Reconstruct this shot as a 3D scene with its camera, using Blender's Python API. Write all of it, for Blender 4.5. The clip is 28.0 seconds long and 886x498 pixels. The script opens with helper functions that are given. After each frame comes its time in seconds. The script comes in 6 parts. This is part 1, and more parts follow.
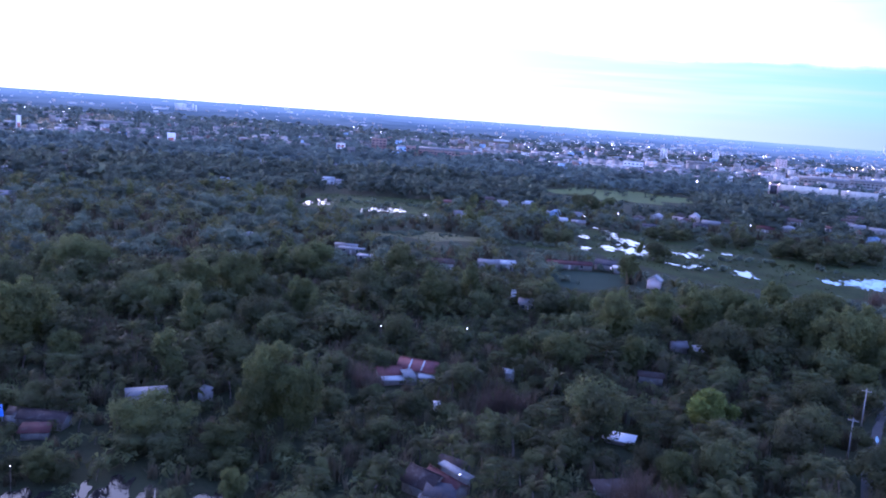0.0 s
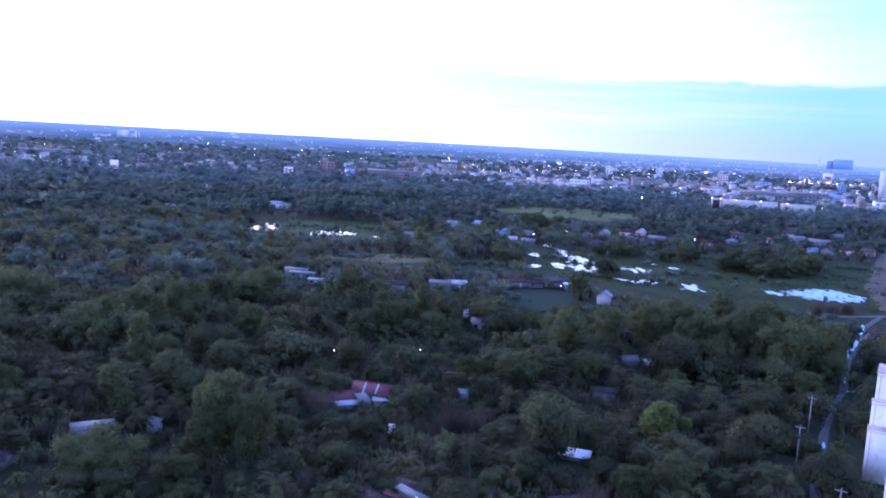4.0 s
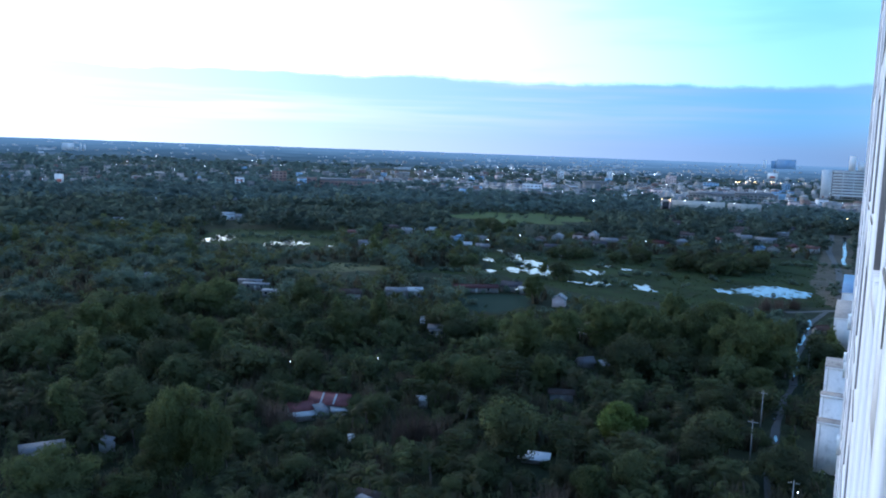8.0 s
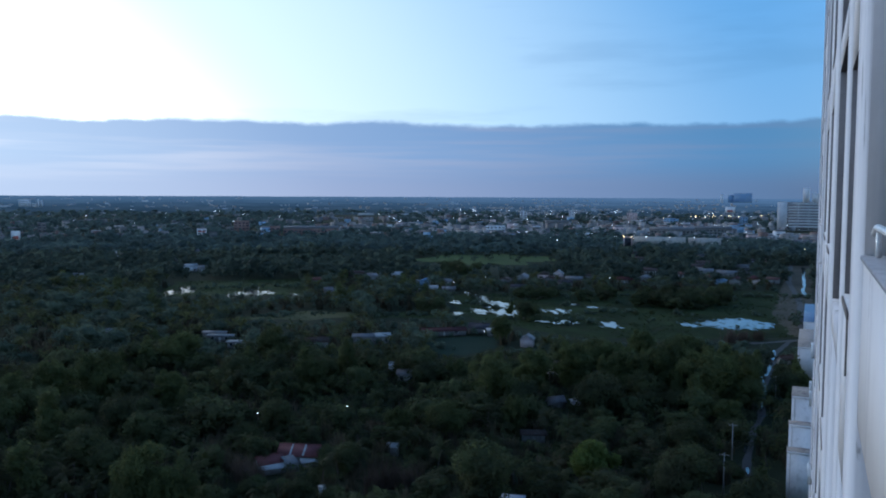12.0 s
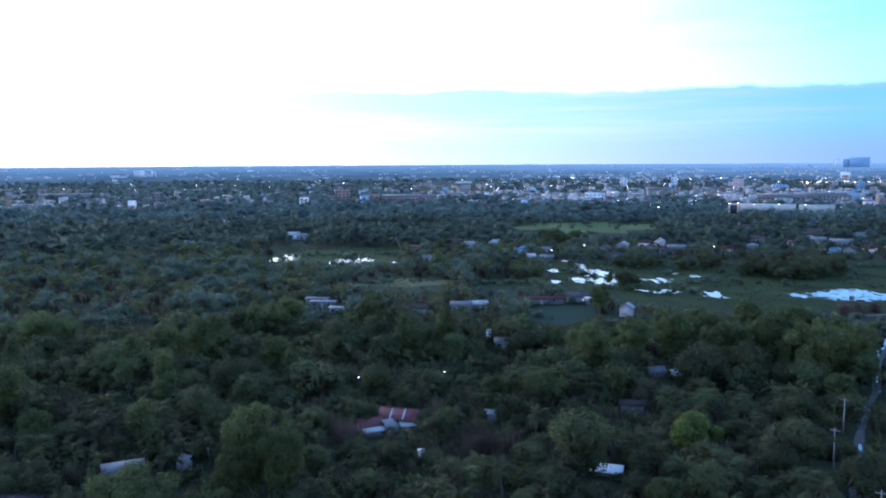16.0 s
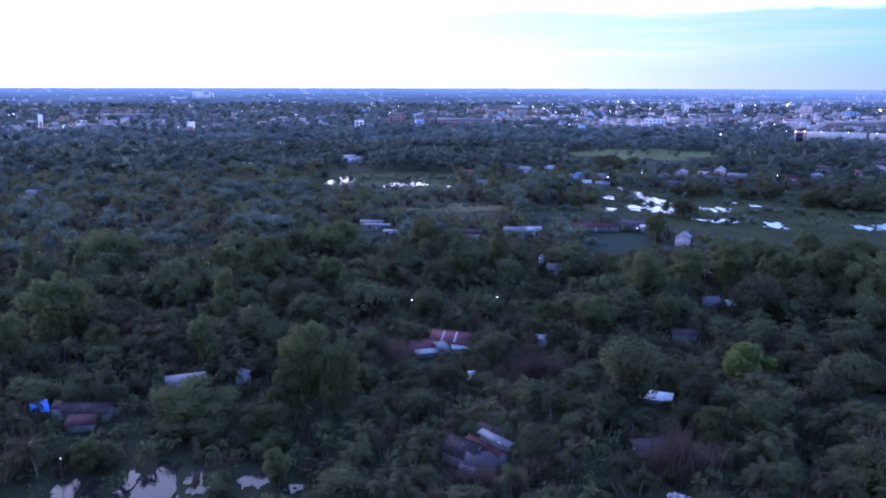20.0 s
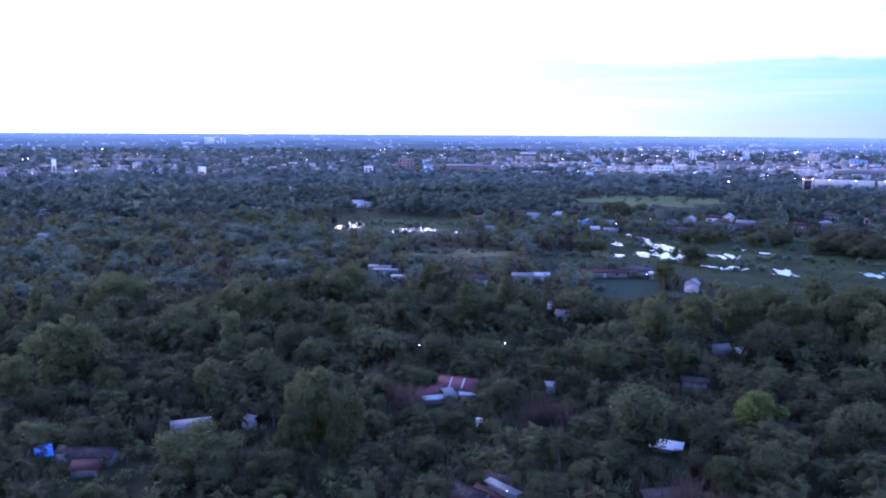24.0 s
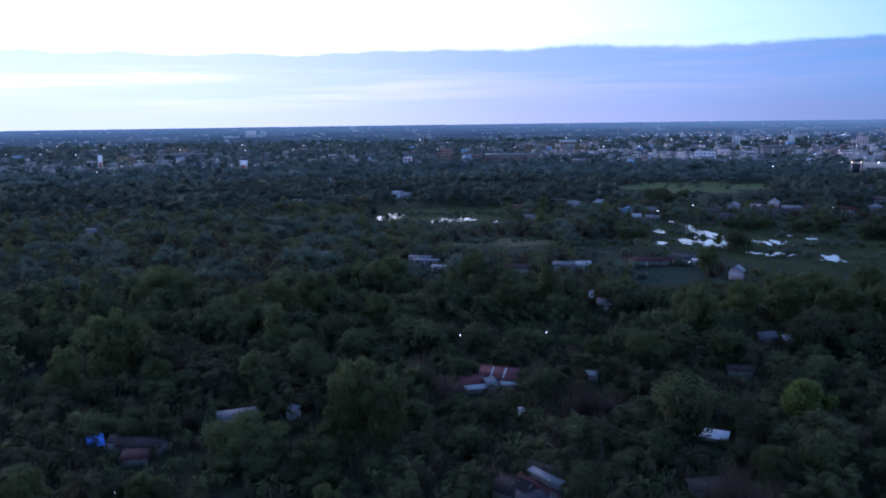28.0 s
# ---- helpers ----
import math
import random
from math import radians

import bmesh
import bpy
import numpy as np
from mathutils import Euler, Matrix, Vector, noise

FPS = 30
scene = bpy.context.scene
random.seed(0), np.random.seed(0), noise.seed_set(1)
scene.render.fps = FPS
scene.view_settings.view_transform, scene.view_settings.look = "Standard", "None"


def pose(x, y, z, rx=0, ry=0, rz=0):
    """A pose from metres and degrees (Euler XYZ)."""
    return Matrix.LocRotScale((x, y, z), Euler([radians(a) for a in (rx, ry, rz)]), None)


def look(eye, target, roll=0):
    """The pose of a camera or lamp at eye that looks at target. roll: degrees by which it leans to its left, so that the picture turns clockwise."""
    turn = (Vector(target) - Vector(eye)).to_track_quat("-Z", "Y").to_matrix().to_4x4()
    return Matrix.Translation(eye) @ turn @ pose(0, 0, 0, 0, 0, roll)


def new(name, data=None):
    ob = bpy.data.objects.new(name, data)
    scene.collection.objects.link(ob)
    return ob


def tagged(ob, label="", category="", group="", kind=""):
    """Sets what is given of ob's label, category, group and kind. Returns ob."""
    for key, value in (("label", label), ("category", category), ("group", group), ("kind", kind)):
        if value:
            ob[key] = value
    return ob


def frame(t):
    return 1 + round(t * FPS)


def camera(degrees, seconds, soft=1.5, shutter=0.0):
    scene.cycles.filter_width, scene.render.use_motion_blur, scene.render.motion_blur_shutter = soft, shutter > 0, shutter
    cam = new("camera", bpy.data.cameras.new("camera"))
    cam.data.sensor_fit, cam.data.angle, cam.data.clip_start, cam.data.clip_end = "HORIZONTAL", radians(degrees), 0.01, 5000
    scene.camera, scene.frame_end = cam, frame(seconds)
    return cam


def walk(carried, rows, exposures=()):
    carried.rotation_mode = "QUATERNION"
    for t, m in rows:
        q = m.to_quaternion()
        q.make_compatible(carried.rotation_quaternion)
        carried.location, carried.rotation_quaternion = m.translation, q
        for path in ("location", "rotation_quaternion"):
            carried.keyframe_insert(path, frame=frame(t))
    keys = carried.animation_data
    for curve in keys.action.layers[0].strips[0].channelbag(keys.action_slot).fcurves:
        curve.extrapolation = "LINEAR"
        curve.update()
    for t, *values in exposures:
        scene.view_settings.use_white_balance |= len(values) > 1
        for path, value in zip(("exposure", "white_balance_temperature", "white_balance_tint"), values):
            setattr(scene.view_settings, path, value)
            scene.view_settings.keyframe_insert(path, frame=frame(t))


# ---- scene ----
EYE = 60.0
cam = camera(56.58, 28.0, soft=1.95)
# seconds, place, pitch, roll, yaw: a hand-held turn out of a high window
PATH = [
    (0, 0.0, 0.0, 60.0, -9.249, -4.115, 0.551),
    (0.5, 0.0, 0.0, 60.0, -9.227, -4.063, -0.256),
    (1, 0.0, 0.0, 60.0, -8.843, -4.152, -0.824),
    (1.5, 0.0, 0.0, 60.0, -8.533, -4.085, -1.186),
    (2, 0.0, 0.0, 60.0, -8.019, -4.025, -1.771),
    (2.5, 0.0, 0.0, 60.0, -7.804, -4.118, -1.866),
    (3, 0.0, 0.0, 60.0, -7.627, -3.604, -1.778),
    (3.5, 0.0, 0.0, 60.0, -7.650, -3.373, -2.664),
    (5.5, 0.0, 0.0, 60.0, -7.080, -2.895, -3.347),
    (6, 0.0, 0.0, 60.0, -7.095, -2.828, -3.185),
    (6.5, 0.0, 0.0, 60.0, -6.967, -2.584, -4.025),
    (7, 0.0, 0.0, 60.0, -6.344, -2.351, -4.811),
    (7.5, 0.0, 0.0, 60.0, -7.134, -2.367, -5.407),
    (8, 0.0, 0.0, 60.0, -6.936, -2.061, -6.351),
    (8.5, 0.0, 0.0, 60.0, -6.746, -1.842, -6.918),
    (9, 0.0, 0.0, 60.0, -6.682, -2.008, -7.242),
    (9.5, 0.0, 0.0, 60.0, -7.001, -1.961, -6.874),
    (10, 0.0, 0.0, 60.0, -7.250, -1.430, -6.894),
    (10.5, 0.0, 0.0, 60.0, -6.787, -1.014, -7.579),
    (11, 0.0, 0.0, 60.0, -5.959, -0.882, -7.932),
    (11.5, 0.0, 0.0, 60.0, -4.691, -0.952, -8.605),
    (12, 0.0, 0.0, 60.0, -3.847, -0.269, -8.927),
    (12.5, 0.0, 0.0, 60.0, -4.635, 0.129, -8.549),
    (14.5, 0.0, 0.0, 60.0, -4.828, 0.088, -8.064),
    (15, 0.0, 0.0, 60.0, -5.026, 0.028, -7.323),
    (15.5, 0.0, 0.0, 60.0, -5.339, 0.153, -5.505),
    (16, 0.0, 0.0, 60.0, -6.070, 0.315, -2.180),
    (16.5, 0.0, 0.0, 60.0, -6.951, 0.655, -1.210),
    (17, 0.0, 0.0, 60.0, -8.746, 1.123, -0.399),
    (17.5, 0.0, 0.0, 60.0, -10.111, 0.934, -0.522),
    (18, 0.0, 0.0, 60.0, -10.626, 0.249, -0.993),
    (18.5, 0.0, 0.0, 60.0, -10.680, -0.243, -1.213),
    (19, 0.0, 0.0, 60.0, -10.790, 0.249, -0.371),
    (19.5, 0.0, 0.0, 60.0, -10.895, -0.255, 0.528),
    (20, 0.0, 0.0, 60.0, -11.288, -0.143, 1.664),
    (20.5, 0.0, 0.0, 60.0, -11.537, 0.196, 2.194),
    (21, 0.0, 0.0, 60.0, -11.929, 1.219, 3.166),
    (21.5, 0.0, 0.0, 60.0, -11.020, 1.683, 3.501),
    (22, 0.0, 0.0, 60.0, -9.362, 1.119, 3.011),
    (22.5, 0.0, 0.0, 60.0, -8.182, -0.044, 2.781),
    (24.5, 0.0, 0.0, 60.0, -8.086, -0.359, 2.248),
    (25, 0.0, 0.0, 60.0, -7.498, -0.101, 2.589),
    (25.5, 0.0, 0.0, 60.0, -6.914, -0.346, 2.297),
    (26, 0.0, 0.0, 60.0, -7.538, -0.257, 2.384),
    (26.5, 0.0, 0.0, 60.0, -8.737, -0.534, 2.512),
    (27, 0.0, 0.0, 60.0, -9.185, -0.413, 2.854),
    (27.5, 0.0, 0.0, 60.0, -10.009, 0.499, 5.371),
    (28, 0.0, 0.0, 60.0, -8.826, 0.756, 4.923),
]
EXPOSURES = [(0.0, 1.89, 5455, 54), (6.0, 1.67, 5455, 52), (7.0, 1.36, 5610, 15), (8.0, 1.13, 5770, 9), (9.0, 0.74, 5800, 7), (10.0, 0.58, 5830, 8), (11.0, 0.59, 5850, 9), (12.0, 0.1, 5880, 9), (15.0, 0.12, 5880, 10), (15.5, 0.33, 5880, 11),
             (16.0, 1.5, 5700, 17), (17.0, 1.88, 5455, 50), (20.0, 1.66, 5455, 54), (25.0, 1.87, 5455, 54), (27.0, 1.78, 5455, 54), (28.0, 0.56, 5580, 31)]
walk(cam, [(t, pose(x, y, z, 90 + p, r, w)) for t, x, y, z, p, r, w in PATH], EXPOSURES)

# ---------------------------------------------------------------- sky and sun
GLOW = -42.0  # azimuth of the afterglow, degrees from +y to the right


def node(tree, kind, **values):
    n = tree.nodes.new(kind)
    for key, value in values.items():
        if key == "op":
            n.operation = value
        elif key == "clamp":
            n.use_clamp = value
        elif key == "blend":
            n.blend_type = value
        elif key == "data":
            n.data_type = value
    return n


def calc(tree, op, a, b=None, c=None, clamp=False):
    n = node(tree, "ShaderNodeMath", op=op, clamp=clamp)
    for slot, v in enumerate((a, b, c)):
        if v is None:
            continue
        if isinstance(v, (int, float)):
            n.inputs[slot].default_value = v
        else:
            tree.links.new(v, n.inputs[slot])
    return n.outputs[0]


def mix(tree, fac, a, b, blend="MIX"):
    n = node(tree, "ShaderNodeMix", data="RGBA")
    n.blend_type = blend
    n.clamp_result = False
    for slot, v in ((0, fac), (6, a), (7, b)):
        if isinstance(v, (int, float)):
            n.inputs[slot].default_value = v
        elif isinstance(v, tuple):
            n.inputs[slot].default_value = (*v[:3], 1.0)
        else:
            tree.links.new(v, n.inputs[slot])
    return n.outputs[2]


def step(tree, v, low, high):
    n = node(tree, "ShaderNodeMapRange")
    n.interpolation_type = "SMOOTHSTEP"
    tree.links.new(v, n.inputs[0])
    n.inputs[1].default_value, n.inputs[2].default_value = low, high
    return n.outputs[0]


def cloud(tree, vector, scale, detail=4.0, rough=0.55):
    n = node(tree, "ShaderNodeTexNoise")
    tree.links.new(vector, n.inputs["Vector"])
    n.inputs["Scale"].default_value, n.inputs["Detail"].default_value, n.inputs["Roughness"].default_value = scale, detail, rough
    return n.outputs["Fac"]


def stretched(tree, vector, scale):
    n = node(tree, "ShaderNodeMapping")
    tree.links.new(vector, n.inputs[0])
    n.inputs["Scale"].default_value = scale
    return n.outputs[0]


def make_world():
    world = bpy.data.worlds.new("dusk_sky")
    scene.world = world
    world.use_nodes = True
    tree = world.node_tree
    tree.nodes.clear()
    way = node(tree, "ShaderNodeTexCoord").outputs["Generated"]
    axes = node(tree, "ShaderNodeSeparateXYZ")
    tree.links.new(way, axes.inputs[0])
    x, y, z = axes.outputs
    sky = node(tree, "ShaderNodeTexSky")
    sky.sky_type, sky.sun_disc = "NISHITA", False
    sky.sun_elevation, sky.sun_rotation = radians(4), radians(GLOW)
    sky.altitude, sky.air_density, sky.dust_density, sky.ozone_density = 60, 1.0, 1.0, 2.5
    dome = mix(tree, 1.0, sky.outputs[0], (0.60, 0.53, 0.54), "MULTIPLY")
    gx, gy = math.sin(radians(GLOW)), math.cos(radians(GLOW))
    g = calc(tree, "ADD", calc(tree, "MULTIPLY", x, gx), calc(tree, "MULTIPLY", y, gy))

    h = calc(tree, "SUBTRACT", g, calc(tree, "MULTIPLY", z, 0.5))

    def across(far, side, near, core):
        a = mix(tree, step(tree, h, 0.20, 0.62), far, side)
        b = mix(tree, step(tree, h, 0.48, 0.86), a, near)
        return mix(tree, step(tree, h, 0.70, 1.02), b, core)

    upper = across((0.145, 0.385, 0.71), (0.55, 0.75, 0.92), (0.95, 1.09, 1.13), (3.0, 3.0, 2.9))
    bank = across((0.090, 0.238, 0.43), (0.186, 0.320, 0.535), (0.335, 0.455, 0.66), (0.60, 0.73, 0.89))
    low = across((0.098, 0.177, 0.312), (0.212, 0.288, 0.455), (0.385, 0.450, 0.62), (0.57, 0.67, 0.83))
    upper = mix(tree, calc(tree, "MULTIPLY", step(tree, calc(tree, "SUBTRACT", 0.30, z), 0.05, 0.24), 0.38), upper, across((0.30, 0.52, 0.74), (0.52, 0.75, 0.92), (1.0, 1.1, 1.14), (3.0, 3.0, 2.9)))
    flat = stretched(tree, way, (1.0, 1.0, 7.0))
    wisps = cloud(tree, flat, 2.6, 5.0)
    edge = calc(tree, "MULTIPLY_ADD", cloud(tree, stretched(tree, way, (1, 1, 2)), 9.0, 6.0, 0.65), 0.022, 0.0685)
    over = step(tree, calc(tree, "SUBTRACT", z, edge), -0.001, 0.006)
    streak = step(tree, wisps, 0.50, 0.68)
    upper = mix(tree, calc(tree, "MULTIPLY", streak, 0.22), upper, bank)
    bank = mix(tree, calc(tree, "MULTIPLY", step(tree, cloud(tree, stretched(tree, way, (1, 1, 22)), 2.2, 3.0), 0.44, 0.68), 0.75), bank, across((0.124, 0.234, 0.405), (0.28, 0.35, 0.51), (0.53, 0.57, 0.70), (1.0, 1.01, 1.04)))
    below = mix(tree, step(tree, z, 0.002, 0.05), low, bank)
    front = mix(tree, over, below, upper)
    full = mix(tree, step(tree, z, 0.30, 0.85), front, dome)
    dusk = mix(tree, 1.0, dome, (0.85, 0.85, 0.90), "MULTIPLY")
    full = mix(tree, step(tree, g, -0.35, 0.35), dusk, full)
    back = node(tree, "ShaderNodeBackground")
    tree.links.new(full, back.inputs[0])
    back.inputs[1].default_value = 1.0
    out = node(tree, "ShaderNodeOutputWorld")
    tree.links.new(back.outputs[0], out.inputs[0])


make_world()
sun_data = bpy.data.lights.new("sun", "SUN")
sun_data.energy, sun_data.angle, sun_data.color = 0.9, radians(35), (0.98, 0.94, 0.95)
sun = new("sun", sun_data)
sun_way = Vector((math.sin(radians(GLOW)), math.cos(radians(GLOW)), math.tan(radians(9))))
sun.matrix_basis = look(sun_way * 100, (0, 0, 0))


# ---------------------------------------------------------------- materials
def surface(name, low, high, scale=1.0, rough=0.8, metal=0.0, bump=0.3, grain=None, vary=0.15, wave=0.0, spec=0.4, stain=None):
    """Two-scale noise between two colours, a stain colour, a bump, and a shift by the object's random number."""
    m = bpy.data.materials.new(name)
    m.use_nodes = True
    tree = m.node_tree
    shade = tree.nodes["Principled BSDF"]
    place = node(tree, "ShaderNodeNewGeometry").outputs["Position"]
    info = node(tree, "ShaderNodeObjectInfo")
    coarse, fine = cloud(tree, place, scale, 4.0), cloud(tree, place, grain or scale * 11, 3.0, 0.65)
    fac = calc(tree, "MULTIPLY_ADD", fine, 0.45, calc(tree, "MULTIPLY", coarse, 0.6), clamp=True)
    col = mix(tree, step(tree, fac, 0.32, 0.72), low, high)
    if stain:
        col = mix(tree, calc(tree, "MULTIPLY", step(tree, cloud(tree, place, scale * 2.7, 5.0), 0.52, 0.70), 0.8), col, stain)
    tone = calc(tree, "MULTIPLY_ADD", info.outputs["Random"], 2 * vary, 1.0 - vary)
    mul = node(tree, "ShaderNodeVectorMath", op="SCALE")
    tree.links.new(col, mul.inputs[0])
    tree.links.new(tone, mul.inputs["Scale"])
    tree.links.new(mul.outputs[0], shade.inputs["Base Color"])
    shade.inputs["Roughness"].default_value, shade.inputs["Metallic"].default_value = rough, metal
    shade.inputs["Specular IOR Level"].default_value = spec
    relief = fine
    if wave:
        w = node(tree, "ShaderNodeTexWave")
        tree.links.new(node(tree, "ShaderNodeTexCoord").outputs["Object"], w.inputs[0])
        w.inputs["Scale"].default_value = wave
        relief = calc(tree, "ADD", w.outputs["Fac"], calc(tree, "MULTIPLY", fine, 0.3))
    b = node(tree, "ShaderNodeBump")
    b.inputs["Strength"].default_value, b.inputs["Distance"].default_value = bump, 0.05
    tree.links.new(relief, b.inputs["Height"])
    tree.links.new(b.outputs[0], shade.inputs["Normal"])
    return m


def foliage(name, dark, light, dry, dry_amount=0.25, patch=0.055, rough=0.7, spec=0.14, thin_share=0.45):
    """Leaves: tone by tree (object and place) and by leaf clump (island), some of them dry."""
    m = bpy.data.materials.new(name)
    m.use_nodes = True
    tree = m.node_tree
    shade = tree.nodes["Principled BSDF"]
    geo = node(tree, "ShaderNodeNewGeometry")
    place, island = geo.outputs["Position"], geo.outputs["Random Per Island"]
    rand = node(tree, "ShaderNodeObjectInfo").outputs["Random"]
    zone = cloud(tree, place, patch, 3.0, 0.6)
    single = cloud(tree, place, patch * 3.2, 1.0, 0.4)
    rand = calc(tree, "ADD", calc(tree, "MULTIPLY", rand, 0.5), calc(tree, "MULTIPLY", single, 0.9))
    fac = calc(tree, "ADD", calc(tree, "MULTIPLY", rand, 0.42), calc(tree, "ADD", calc(tree, "MULTIPLY", zone, 0.68), calc(tree, "MULTIPLY", island, 0.09)))
    col = mix(tree, step(tree, fac, 0.48, 0.95), dark, light)
    sere = calc(tree, "MULTIPLY", step(tree, cloud(tree, place, patch * 1.7, 2.0), 0.50, 0.66), dry_amount)
    col = mix(tree, calc(tree, "ADD", sere, calc(tree, "MULTIPLY", step(tree, island, 0.93, 1.0), 0.12)), col, dry)
    tree.links.new(col, shade.inputs["Base Color"])
    shade.inputs["Roughness"].default_value, shade.inputs["Specular IOR Level"].default_value = rough, spec
    thin = node(tree, "ShaderNodeBsdfTranslucent")
    tree.links.new(col, thin.inputs[0])
    blend = node(tree, "ShaderNodeMixShader")
    blend.inputs[0].default_value = thin_share
    tree.links.new(shade.outputs[0], blend.inputs[1])
    tree.links.new(thin.outputs[0], blend.inputs[2])
    tree.links.new(blend.outputs[0], tree.nodes["Material Output"].inputs[0])
    return m


def weathered_paint(name, low, high, streak, patch):
    """White facade paint with rain streaks that run down it and patches where it has flaked."""
    m = surface(name, low, high, 0.5, 0.85, grain=6.0, bump=0.1, vary=0.03)
    tree = m.node_tree
    shade = tree.nodes["Principled BSDF"]
    place = node(tree, "ShaderNodeNewGeometry").outputs["Position"]
    paint = shade.inputs["Base Color"].links[0].from_socket
    runs = step(tree, cloud(tree, stretched(tree, place, (1, 1, 0.06)), 3.2, 4.0, 0.6), 0.50, 0.70)
    col = mix(tree, calc(tree, "MULTIPLY", runs, 0.55), paint, streak)
    flakes = step(tree, cloud(tree, stretched(tree, place, (1, 1, 0.45)), 2.4, 6.0, 0.7), 0.61, 0.66)
    col = mix(tree, calc(tree, "MULTIPLY", flakes, 0.8), col, patch)
    tree.links.new(col, shade.inputs["Base Color"])
    return m


def glow(name, colour, strength):
    m = bpy.data.materials.new(name)
    m.use_nodes = True
    shade = m.node_tree.nodes["Principled BSDF"]
    shade.inputs["Base Color"].default_value = (*colour, 1)
    shade.inputs["Emission Color"].default_value = (*colour, 1)
    shade.inputs["Emission Strength"].default_value = strength
    return m


def glossy(name, colour, rough, bump_scale, strength, ior=1.33, metal=0.0):
    m = bpy.data.materials.new(name)
    m.use_nodes = True
    tree = m.node_tree
    shade = tree.nodes["Principled BSDF"]
    shade.inputs["Base Color"].default_value = (*colour, 1)
    shade.inputs["Roughness"].default_value, shade.inputs["IOR"].default_value = rough, ior
    shade.inputs["Metallic"].default_value = metal
    b = node(tree, "ShaderNodeBump")
    b.inputs["Strength"].default_value, b.inputs["Distance"].default_value = strength, 0.02
    tree.links.new(cloud(tree, node(tree, "ShaderNodeNewGeometry").outputs["Position"], bump_scale), b.inputs["Height"])
    tree.links.new(b.outputs[0], shade.inputs["Normal"])
    return m


